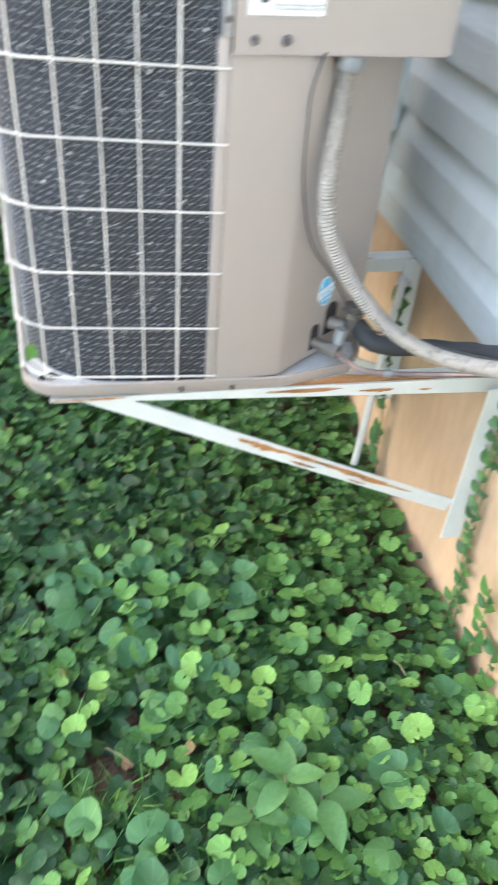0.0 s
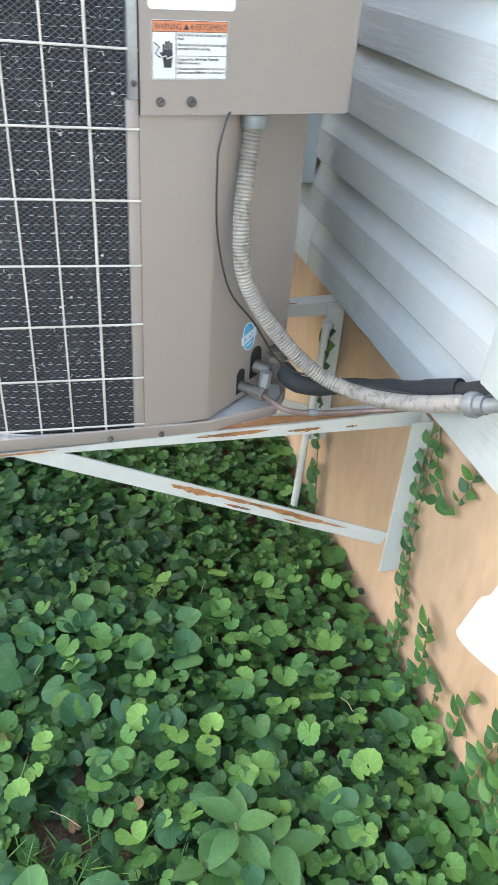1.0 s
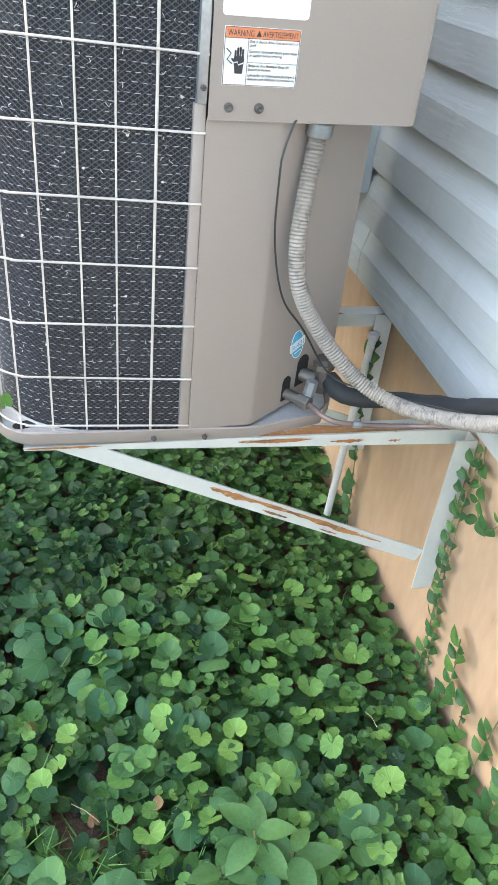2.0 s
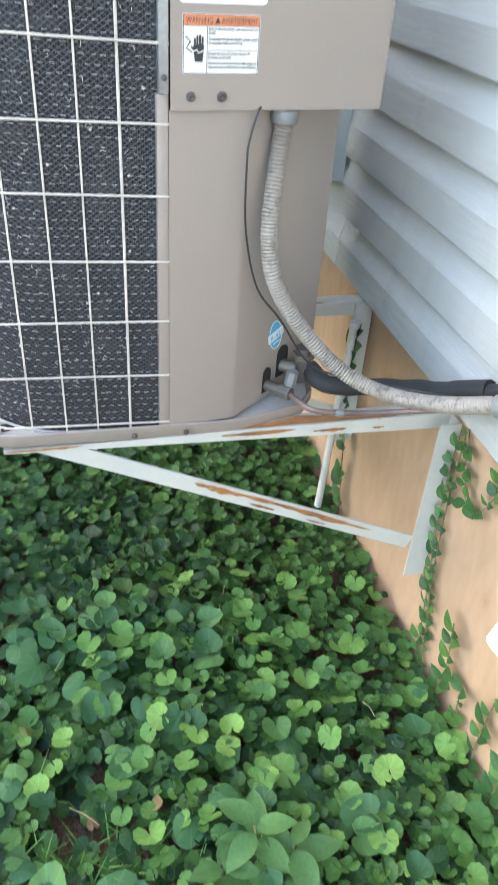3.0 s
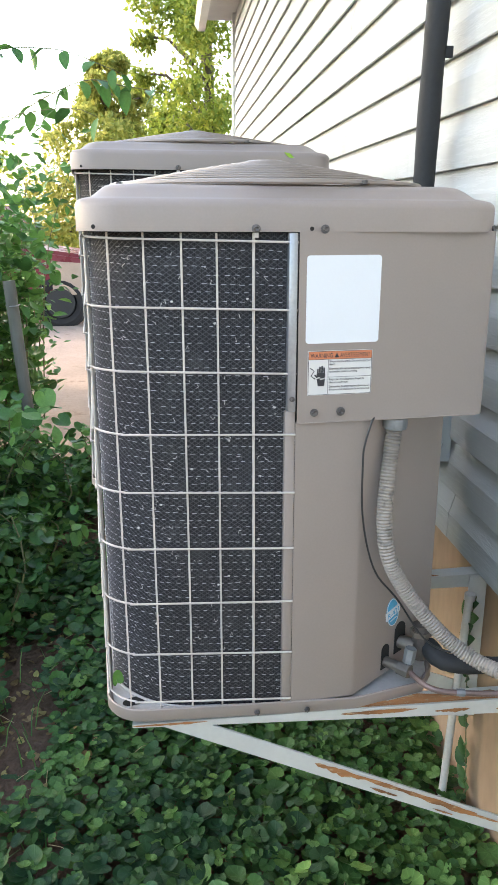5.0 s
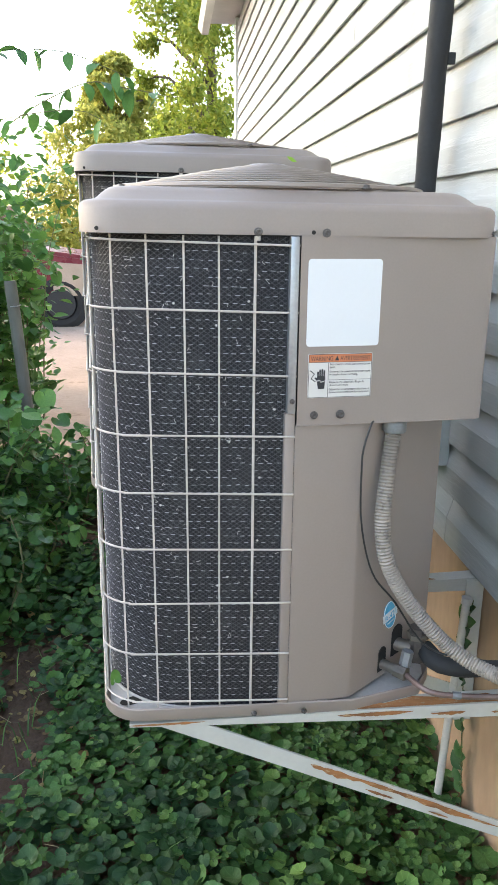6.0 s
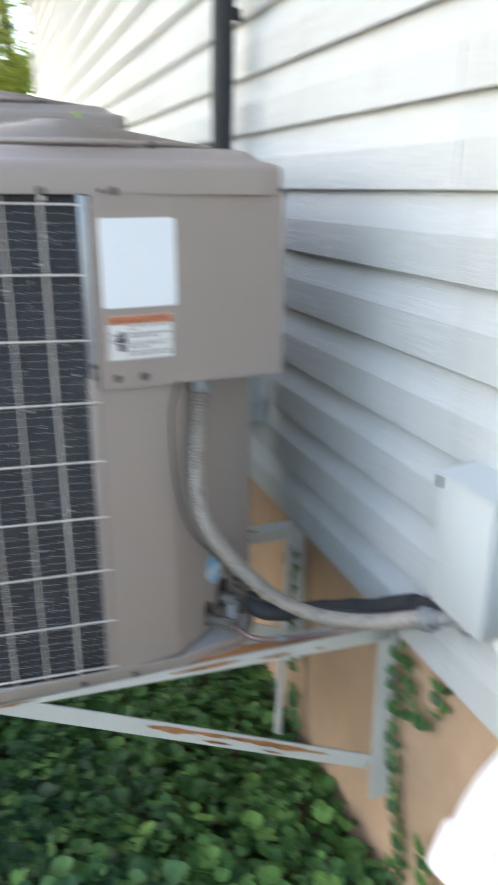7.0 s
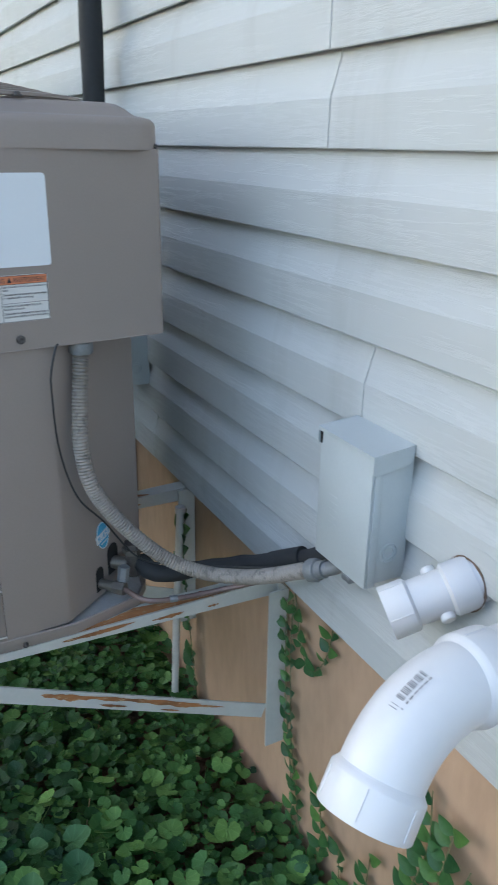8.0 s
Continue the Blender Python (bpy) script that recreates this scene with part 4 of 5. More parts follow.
# printed mark and bar code on the bend
side_n = d1.cross(d2).normalized()
if side_n.y > 0:
    side_n = -side_n
for k in range(27):
    f = k / 26
    s = 0.37 + 0.26 * f
    c = A_C - d1 * 0.072 * (1 - s) ** 2 + d2 * 0.072 * s ** 2
    ahead = (d1 * (1 - s) + d2 * s).normalized()
    outw = side_n.cross(ahead).normalized()
    if outw.z < 0:
        outw = -outw
    n = (outw * 0.97 + side_n * 0.25).normalized()
    w = ahead.cross(n)
    for low, high, every in ((-0.0045, 0.0045, 5), (-0.0095, -0.0075, 4)):
        if k % every == 2 or (k > 19 and k % 2):
            continue
        bm = bmesh.new()
        bw = (0.0003, 0.0006, 0.0004)[k % 3] if low > -0.006 else 0.0007
        vs = [bm.verts.new(c + n * (PR + 0.0019) + ahead * a + w * b) for a, b in ((-bw, low), (bw, low), (bw, high), (-bw, high))]
        bm.faces.new(vs)
        part("print_bar", bm, GREY_INK, vent)

stub_pipe = thing("vent_coupling", 0.905, -0.51, 0.90, "short white plastic pipe coupling through the siding", "pipe coupling", group="vent pipes")
B_W, B_O = Vector((0.945, -0.518, 0.939)), Vector((0.830, -0.467, 0.885))
bd = (B_O - B_W).normalized()
BR = 0.030
part("pipe", tube([B_W, B_O - bd * 0.02], BR, 28, caps=False), PVC, stub_pipe)
hub([(BR + 0.0005, -0.004), (BR + 0.0048, 0.0), (BR + 0.0048, 0.032), (BR + 0.004, 0.033), (BR - 0.001, 0.033), (BR - 0.001, -0.03)], B_O - bd * 0.03, bd, stub_pipe, "socket", ribs=5)
hub([(BR + 0.0005, -0.004), (BR + 0.0048, 0.0), (BR + 0.0048, 0.032), (BR + 0.004, 0.033), (BR - 0.001, 0.033)], B_W + bd * 0.055, -bd, stub_pipe, "socket")
low_side = (Vector((-0.3, -0.75, -0.6)) - bd * bd.dot(Vector((-0.3, -0.75, -0.6)))).normalized()
for turn in (low_side, -low_side):
    part("boss", tube([B_W + bd * 0.07 + turn * (BR - 0.004), B_W + bd * 0.07 + turn * (BR + 0.006), B_W + bd * 0.07 + turn * (BR + 0.0075)], lambda k, n: (0.0095, 0.0095, 0.008)[min(k, 2)], 14), PVC, stub_pipe)
part("cement_ring", tube([B_W + bd * 0.033 + (BR + 0.0055) * (math.cos(a) * Vector((0, 1, 0)) + math.sin(a) * Vector((0, 0, 1))) for a in np.linspace(0, 2 * math.pi, 24, endpoint=False)], lambda k, n: 0.0014 + 0.0006 * math.sin(k * 1.7), 6, closed=True), SEALANT, stub_pipe, "brown sealant ring")

# pale drain pipe near the rear bracket
drain = thing("drain_pipe", 0.88, 0.41, 0.0, "pale plastic drain pipe standing by the foundation", "pipe")
part("tube", tube([(0.871, 0.41, -0.02), (0.884, 0.41, 0.30), (0.901, 0.41, 0.625)], 0.0095, 12), PAN_WHITE, drain)
part("cap", tube([(0.9005, 0.41, 0.612), (0.9015, 0.41, 0.628)], 0.0125, 12), PAN_WHITE, drain)

# ---- plants ----
def lance_rows(n):
    """Half widths and lengths of a pointed oval leaf lying along +y from its stalk, 1 long."""
    rows = []
    for k in range(n + 1):
        t = k / n
        rows.append((0.27 * math.sin(math.pi * t ** 0.8) ** 0.8 if 0 < t < 1 else 0.0, t))
    return rows


def leaf_mesh_data(kind, cup=0.12, n=6, lobe=0.0):
    """Vertices and faces of one leaf: a folded blade with a curled rim; round kinds have a notch and a scalloped rim."""
    vs, fs = [], []
    if kind in ("heart", "round"):
        m = 22 if kind == "round" else 16
        span = 2.93 if kind == "round" else 3.03
        vs.append((0, 0.0, 0.0))
        for k in range(m + 1):
            a = -span + 2 * span * k / m
            back = max(0.0, (abs(a) - 1.9) / (span - 1.9))
            if kind == "round":
                r = 0.47 + 0.04 * math.sin(abs(a)) - 0.17 * back ** 4 + 0.042 * (k % 2)
            else:
                r = 0.45 + 0.2 * max(0, math.cos(a)) ** 5 + 0.04 * math.sin(abs(a)) - 0.2 * back ** 3
            fold = 0.5 + 0.5 * abs(math.sin(a))
            vs.append((r * math.sin(a), r * math.cos(a), cup * (r * 2) ** 2 * fold + 0.04 * math.sin(a * 3.3)))
        mid = len(vs)
        for k in range(m + 1):
            x, y, z = vs[1 + k]
            vs.append((x * 0.55, y * 0.55, z * 0.28 - 0.012 * (k % 2)))
        for k in range(m):
            fs.append((0, mid + k, mid + k + 1))
            fs.append((mid + k, 1 + k, 2 + k, mid + k + 1))
        vs = [(x, y + 0.1, z) for x, y, z in vs]
    else:
        rows = lance_rows(n)
        for w, y in rows:
            drop = -0.18 * y * y
            vs += [(-w, y, drop + cup * w), (0, y, drop), (w, y, drop + cup * w)]
        for k in range(n):
            a, b = 3 * k, 3 * (k + 1)
            fs += [(a, a + 1, b + 1, b), (a + 1, a + 2, b + 2, b + 1)]
    return np.array(vs, float), fs


def many_leaves(name, placed, kinds, material, parent=None, label="", category="", kind=""):
    """One mesh of many leaves. placed: rows of (place, yaw, tilt, roll, size, which kind)."""
    data = [leaf_mesh_data(*k) for k in kinds]
    verts, faces, flat, base = [], [], [], 0
    for at, yaw, tilt, roll, size, which in placed:
        v, f = data[which]
        m = np.array((Matrix.Rotation(yaw, 3, "Z") @ Matrix.Rotation(tilt, 3, "X") @ Matrix.Rotation(roll, 3, "Y")))
        verts.append(size * v @ m.T + np.array(at))
        faces += [tuple(i + base for i in face) for face in f]
        flat.append(v[[i for face in f for i in face], :2])
        base += len(v)
    me = bpy.data.meshes.new(name)
    allv = np.concatenate(verts)
    if parent:
        allv = allv - np.array(SHIFT[parent.name])
    me.from_pydata(allv.tolist(), [], faces)
    me.uv_layers.new(name="UVMap").data.foreach_set("uv", np.concatenate(flat).ravel())
    me.materials.append(material)
    for p in me.polygons:
        p.use_smooth = True
    ob = new(name, me)
    if parent:
        ob.parent = parent
        SHIFT[ob.name] = SHIFT[parent.name]
    return tagged(ob, label, category, "", kind)


rng = random.Random(7)


def bare(x, y):
    """Where the soil shows through: towards the dirt yard and in thin patches."""
    n = noise.noise((x * 1.7 + 3.1, y * 1.7, 5.0))
    near = 0.7 * math.exp(-((x - 0.22) ** 2 + (y + 0.36) ** 2) / 0.02) + 0.95 * math.exp(-((x + 0.24) ** 2 / 0.022 + (y - 0.8) ** 2 / 0.22))
    return near + max(0, n - 0.25) * 1.2 + max(0.0, (y - 2.9) / 0.8) * (x > -1.3 + 0.2 * math.sin(y * 3))


def hugging(x, y, low, high):
    """A leaf's height above the soil: taller by the house."""
    lift = 0.35 + 0.65 * noise.noise((x * 3, y * 3, 9.0)) + (0.5 if x > 0.75 else 0)
    return ground_height(x, y) + low + (high - low) * min(1, max(0, 0.5 * lift + 0.5 * rng.random()))


def scatter(n, x0, x1, y0, y1, low, high, sizes, which, keep_out=None):
    out = []
    while len(out) < n:
        x, y = rng.uniform(x0, x1), rng.uniform(y0, y1)
        if bare(x, y) > rng.random() * 0.9 or (x > 0.93):
            continue
        size = rng.uniform(*sizes) * rng.choice((0.7, 1.0, 1.0, 1.15))
        k = rng.choice(which)
        z = hugging(x, y, low, high)
        out.append(((x, y, z), rng.uniform(0, 2 * math.pi), rng.gauss(-0.12, 0.24), rng.gauss(0, 0.22), size, k))
    return out


KINDS = [("heart", 0.2), ("round", 0.17), ("heart", -0.1), ("round", 0.06), ("lance", 0.3, 5)]
HEARTS, ROUNDS = (0, 2), (1, 3)


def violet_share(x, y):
    """Violets stand thick in the open, their darker green standing in for shade; paler ground ivy takes over towards
    the house.
    """
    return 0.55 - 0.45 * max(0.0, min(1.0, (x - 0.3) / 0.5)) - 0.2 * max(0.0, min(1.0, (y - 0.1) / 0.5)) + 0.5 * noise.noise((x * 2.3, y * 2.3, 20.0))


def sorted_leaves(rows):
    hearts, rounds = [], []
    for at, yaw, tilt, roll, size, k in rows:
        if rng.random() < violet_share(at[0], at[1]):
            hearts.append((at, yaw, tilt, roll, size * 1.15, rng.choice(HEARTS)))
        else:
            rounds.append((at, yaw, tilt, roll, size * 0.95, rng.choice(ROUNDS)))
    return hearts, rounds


under = scatter(6500, -1.1, 0.93, -1.0, 2.2, 0.0, 0.06, (0.022, 0.048), (0,))
upper = scatter(6400, -0.9, 0.93, -1.0, 2.0, 0.045, 0.11, (0.026, 0.054), (0,))
tiny = scatter(4600, -0.6, 0.93, -0.9, 1.2, 0.06, 0.118, (0.016, 0.034), (0,))
far = scatter(4200, -3.0, 0.92, 1.7, 6.5, 0.01, 0.13, (0.035, 0.075), (0,))
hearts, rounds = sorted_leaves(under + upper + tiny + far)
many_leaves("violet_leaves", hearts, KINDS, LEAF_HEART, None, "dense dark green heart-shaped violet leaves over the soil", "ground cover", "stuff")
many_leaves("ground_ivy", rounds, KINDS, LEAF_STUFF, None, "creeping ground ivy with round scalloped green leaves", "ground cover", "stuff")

# the nearest leaves, each one by itself, in the paler lit copies of the leaf colours
patch = thing("violet_patch", 0.45, -0.2, 0.0, "patch of broad heart-shaped and scalloped green leaves", "ground plants")
leaf_meshes = []
for k, spec in enumerate(KINDS[:4]):
    v, f = leaf_mesh_data(*spec)
    me = bpy.data.meshes.new("leaf")
    me.from_pydata(v.tolist(), [], f)
    me.uv_layers.new(name="UVMap").data.foreach_set("uv", v[[i for face in f for i in face], :2].ravel())
    me.materials.append(LEAF_LIT if k in ROUNDS else LEAF_HEART_LIT)
    for p in me.polygons:
        p.use_smooth = True
    leaf_meshes.append(me)
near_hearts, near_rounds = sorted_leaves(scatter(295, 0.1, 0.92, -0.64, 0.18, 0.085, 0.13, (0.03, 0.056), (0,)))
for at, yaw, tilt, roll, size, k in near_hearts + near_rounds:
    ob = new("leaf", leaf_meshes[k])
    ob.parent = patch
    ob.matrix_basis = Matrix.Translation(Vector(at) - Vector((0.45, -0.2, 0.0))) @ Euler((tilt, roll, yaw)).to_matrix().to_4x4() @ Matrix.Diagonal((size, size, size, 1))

# a taller seedling with pale broad leaves by the camera's feet
def sprout(x, y, height, leaves, size, rz):
    ob = thing("seedling", x, y, 0.0, "pale green broad-leaved seedling among the ground cover", "seedling")
    part("stem", tube(spline([(x, y, 0), (x + 0.005, y + 0.004, height * 0.5), (x - 0.003, y + 0.012, height)], 0.02), 0.0022, 6), TWIG, ob)
    placed = []
    for k in range(leaves):
        z = height * (0.45 + 0.55 * k / (leaves - 1))
        placed.append(((x, y + 0.01 * z / height, z), rz + k * 2.4, rng.uniform(-0.1, 0.5), rng.gauss(0, 0.1), size * rng.uniform(0.7, 1.1), 0))
    many_leaves("foliage", placed, [("lance", 0.35, 7)], leaf_pale, ob)

leaf_pale = leaf_material("pale_leaf", [(0.07, 0.18, 0.06), (0.1, 0.23, 0.08), (0.13, 0.28, 0.09)], 0.5)
sprout(0.50, -0.44, 0.17, 9, 0.085, 0.4)
sprout(0.56, -0.47, 0.14, 8, 0.08, 1.4)
sprout(0.44, -0.47, 0.13, 7, 0.075, 2.4)

# dry leaves and straw
dry = []
for k in range(60):
    x, y = rng.uniform(-0.5, 0.9), rng.uniform(-0.8, 1.6)
    dry.append(((x, y, hugging(x, y, 0.04, 0.11)), rng.uniform(0, 6.3), rng.gauss(0, 0.6), rng.gauss(0, 0.6), rng.uniform(0.018, 0.035), rng.choice((0, 2))))
for k in range(170):
    x, y = rng.gauss(-0.25, 0.11), rng.gauss(0.85, 0.32)
    dry.append(((x, y, ground_height(x, y) + rng.uniform(0.006, 0.02)), rng.uniform(0, 6.3), rng.gauss(0, 0.4), rng.gauss(0, 0.4), rng.uniform(0.01, 0.032), rng.choice((0, 2, 4))))
many_leaves("withered_leaves", dry, KINDS, LEAF_DRY, None, "scattered withered yellow and brown leaves", "dead leaves", "stuff")
bm = bmesh.new()
for k in range(80):
    x, y = rng.uniform(-0.6, 0.9), rng.uniform(-0.8, 1.8)
    a, L = rng.uniform(0, 6.3), rng.uniform(0.03, 0.09)
    z = hugging(x, y, 0.02, 0.12)
    d = Vector((math.cos(a), math.sin(a), rng.uniform(-0.3, 0.5)))
    p = Vector((x, y, z))
    tube([p, p + d * L * 0.5 + Vector((0, 0, 0.008)), p + d * L], 0.0009, 4, bm)
alone("dry_straw", bm, DRY, "dry straw stalks caught in the ground cover", "straw", "stuff")
bm = bmesh.new()
for k in range(760):
    x, y = rng.uniform(-0.7, 0.9), rng.uniform(-0.85, 1.2)
    if k > 420:
        x, y = rng.gauss(0.22, 0.13), rng.gauss(-0.42, 0.09)
    if rng.random() > 0.35 + bare(x, y):
        continue
    a, L = rng.uniform(0, 6.3), rng.uniform(0.05, 0.13)
    p, d = Vector((x, y, ground_height(x, y))), Vector((math.cos(a), math.sin(a), 0))
    w = Vector((-d.y, d.x, 0)) * 0.0022
    q, r = p + Vector((0, 0, L * 0.6)) + d * L * 0.2, p + Vector((0, 0, L * 0.9)) + d * L * 0.6
    v = [bm.verts.new(c) for c in (p - w, p + w, q + w * 0.8, q - w * 0.8, r)]
    bm.faces.new(v[:4])
    bm.faces.new((v[3], v[2], v[4]))
alone("grass", bm, LEAF_SHRUB, "thin grass blades among the leaves", "grass", "stuff")

# vines on the foundation
def vine(points, label, leaf=0.03, every=0.026, flat=True):
    ob = thing("vine", *points[0], label, "vine", group="vines on the foundation")
    run = spline(points, 0.008)
    part("stem", tube(run, 0.0013, 5), TWIG, ob)
    placed, dist, side = [], 0.0, 1
    for a, b in zip(run, run[1:]):
        dist += (b - a).length
        if dist > 1.1 * every * rng.uniform(0.8, 1.2):
            dist = 0
            for side in (1, -1):
                if rng.random() < 0.9:
                    ahead = (b - a).normalized()
                    yaw_v = Vector((-0.35 * rng.random() - 0.15, side * 0.9, rng.uniform(-0.1, 0.6))) if flat else Vector((rng.gauss(0, 1), rng.gauss(0, 1), 0.4))
                    y_ax = (yaw_v + ahead * 0.5).normalized()
                    z_ax = Vector((-1, rng.gauss(0, 0.35), rng.uniform(0.1, 0.8)))
                    z_ax = (z_ax - y_ax * z_ax.dot(y_ax)).normalized()
                    placed.append((b, Matrix((y_ax.cross(z_ax), y_ax, z_ax)).transposed(), leaf * rng.uniform(0.65, 1.15)))
    v, f = leaf_mesh_data("lance", 0.35, 8)
    v = v * np.array((1.12, 1, 1))
    verts, faces = [], []
    for at, m, size in placed:
        base = len(verts)
        verts += (size * v @ np.array(m).T + np.array(at) - np.array(SHIFT[ob.name])).tolist()
        faces += [tuple(i + base for i in face) for face in f]
    me = bpy.data.meshes.new("foliage")
    me.from_pydata(verts, [], faces)
    me.materials.append(LEAF_VINE)
    for p in me.polygons:
        p.use_smooth = True
    fol = new("foliage", me)
    fol.parent = ob

FX = 0.937
LEG_VINE = "small-leaved vine climbing beside the bracket leg"
vine([(FX, -0.10, 0.02), (FX, -0.085, 0.2), (FX - 0.006, -0.062, 0.4), (FX - 0.008, -0.055, 0.56), (FX - 0.004, -0.055, 0.645)], LEG_VINE, 0.03, 0.024)
vine([(FX, -0.14, 0.0), (FX, -0.115, 0.15), (FX - 0.004, -0.085, 0.32), (FX - 0.004, -0.07, 0.5), (FX - 0.004, -0.07, 0.64)], LEG_VINE, 0.03, 0.03)
vine([(FX, -0.07, 0.655), (FX - 0.005, -0.10, 0.58), (FX - 0.005, -0.13, 0.53), (FX - 0.004, -0.165, 0.545), (FX, -0.19, 0.60), (FX, -0.20, 0.66)], "thin vine looping below the siding", 0.032, 0.028)
vine([(FX, -0.17, 0.0), (FX, -0.185, 0.08), (FX - 0.004, -0.21, 0.15), (FX - 0.012, -0.215, 0.24), (FX - 0.02, -0.213, 0.32)], "young vine shoot with glossy leaves", 0.04, 0.03)
vine([(FX, -0.28, 0.0), (FX, -0.275, 0.1), (FX - 0.004, -0.27, 0.2)], "young vine shoot with glossy leaves", 0.036, 0.03)
VENT_VINE = "leafy vine climbing under the white vent"
vine([(FX, -0.42, 0.0), (FX - 0.006, -0.44, 0.18), (FX - 0.012, -0.47, 0.33), (FX - 0.015, -0.50, 0.46), (FX - 0.01, -0.49, 0.56)], VENT_VINE, 0.04, 0.024)
vine([(FX, -0.52, 0.0), (FX - 0.006, -0.53, 0.2), (FX - 0.012, -0.55, 0.36), (FX - 0.015, -0.585, 0.50)], VENT_VINE, 0.04, 0.022)
vine([(FX, -0.47, 0.0), (FX - 0.01, -0.50, 0.2), (FX - 0.02, -0.53, 0.4), (FX - 0.015, -0.545, 0.53)], VENT_VINE, 0.038, 0.022)
vine([(FX, -0.36, 0.0), (FX, -0.35, 0.14), (FX - 0.004, -0.36, 0.28)], "young vine shoot with glossy leaves", 0.04, 0.03)
vine([(FX, 0.40, 0.02), (FX - 0.02, 0.405, 0.3), (FX - 0.03, 0.41, 0.52), (FX - 0.02, 0.41, 0.62)], "dark vine in the shade of the rear bracket", 0.045, 0.026)


# shrubs, branches and trees
def shrub(x, y, radius, height, count, leaf, label, material=LEAF_SHRUB, lean=(0, 0), name="shrub"):
    ob = thing(name, x, y, 0.0, label, "shrub", group="shrubs along the yard")
    placed = []
    for s in range(9):
        a = rng.uniform(0, 6.3)
        end = Vector((x + lean[0] + radius * math.cos(a) * rng.uniform(0.2, 1), y + lean[1] + radius * math.sin(a) * rng.uniform(0.2, 1), height * rng.uniform(0.6, 1)))
        start = Vector((x + 0.08 * math.cos(a), y + 0.08 * math.sin(a), 0))
        mid = start.lerp(end, 0.5) + Vector((rng.gauss(0, 0.06), rng.gauss(0, 0.06), 0.12 * height))
        run = spline([start, mid, end], 0.08)
        part("stem", tube(run, lambda k, n: 0.006 * (1 - 0.75 * k / n), 5), TWIG, ob)
        for k in range(count // 9):
            p = run[int(len(run) * rng.uniform(0.15, 1) ** 0.7) - 1] + Vector((rng.gauss(0, radius * 0.2), rng.gauss(0, radius * 0.2), rng.gauss(0, 0.09 * height)))
            p.z = max(0.02, p.z)
            placed.append((p, rng.uniform(0, 6.3), rng.gauss(-0.2, 0.5), rng.gauss(0, 0.45), leaf * rng.uniform(0.5, 1.2), rng.choice((0, 1))))
    many_leaves("foliage", placed, [("lance", 0.3, 4), ("heart", 0.12)], material, ob)
    return ob

GREEN_BUSH = "leafy green shrub crowding the edge of the dirt yard"
shrub(-0.95, 1.5, 0.5, 0.9, 900, 0.085, GREEN_BUSH)
shrub(-0.62, 2.1, 0.4, 0.75, 800, 0.08, GREEN_BUSH)
shrub(-1.15, 2.6, 0.55, 1.5, 1000, 0.09, GREEN_BUSH)
shrub(-0.95, 3.3, 0.45, 1.75, 1300, 0.10, GREEN_BUSH)
shrub(-0.3, 2.5, 0.35, 0.5, 600, 0.07, "low leafy weeds beside the air conditioner")
shrub(-0.74, 3.5, 0.32, 1.6, 760, 0.085, GREEN_BUSH)
shrub(-0.8, 4.4, 0.45, 2.0, 700, 0.09, GREEN_BUSH)
shrub(-1.25, 5.6, 0.55, 2.2, 800, 0.1, GREEN_BUSH)
shrub(-0.42, 1.75, 0.25, 0.45, 420, 0.06, "low leafy weeds beside the air conditioner")
WEEDS = "thicket of small-leaved weeds at the edge of the bare soil"
shrub(-0.46, 1.45, 0.26, 0.5, 900, 0.05, WEEDS, LEAF_VINE)
shrub(-0.62, 1.0, 0.26, 0.42, 800, 0.045, WEEDS, LEAF_VINE)
shrub(-0.5, 2.05, 0.26, 0.6, 800, 0.055, WEEDS, LEAF_VINE)
shrub(-1.6, 1.9, 0.6, 1.3, 800, 0.09, GREEN_BUSH)
shrub(-1.75, 3.4, 0.7, 2.0, 1000, 0.1, GREEN_BUSH)
# these last three are unseen, added to block low sky light from the left
shrub(-1.5, 0.6, 0.6, 1.5, 1100, 0.1, GREEN_BUSH)
shrub(-1.6, -0.7, 0.6, 1.4, 1000, 0.1, GREEN_BUSH)
shrub(-2.1, 2.6, 0.7, 2.2, 1200, 0.11, GREEN_BUSH)

def branch(points, leaves, size, label):
    ob = thing("branch", *points[0], label, "branch", group="overhanging branches")
    run = spline(points, 0.03)
    part("twig", tube(run, lambda k, n: 0.004 * (1 - 0.7 * k / n), 6), TWIG, ob)
    placed = []
    for k in range(leaves):
        p = run[int(len(run) * (k + rng.random()) / leaves * 0.999)]
        placed.append((p, rng.uniform(0, 6.3), rng.gauss(-0.6, 0.35), rng.gauss(0, 0.4), size * rng.uniform(0.7, 1.2), 0))
    many_leaves("foliage", placed, [("lance", 0.3, 6)], LEAF_SHRUB, ob)

BR = "overhanging twig with single pointed green leaves"
branch([(-1.75, 2.2, 1.45), (-0.9, 2.05, 1.85), (-0.45, 1.95, 2.01), (-0.15, 1.86, 2.02), (0.02, 1.85, 1.97), (0.12, 1.85, 1.93)], 34, 0.075, BR)
branch([(-1.6, 2.2, 1.4), (-0.8, 2.0, 1.7), (-0.35, 1.9, 1.80), (-0.1, 1.86, 1.83), (0.0, 1.85, 1.80)], 28, 0.075, BR)
branch([(-0.95, 2.6, 1.3), (-0.5, 2.3, 1.75), (-0.1, 2.0, 1.93), (0.1, 1.9, 1.91), (0.24, 1.85, 1.88)], 36, 0.08, BR)

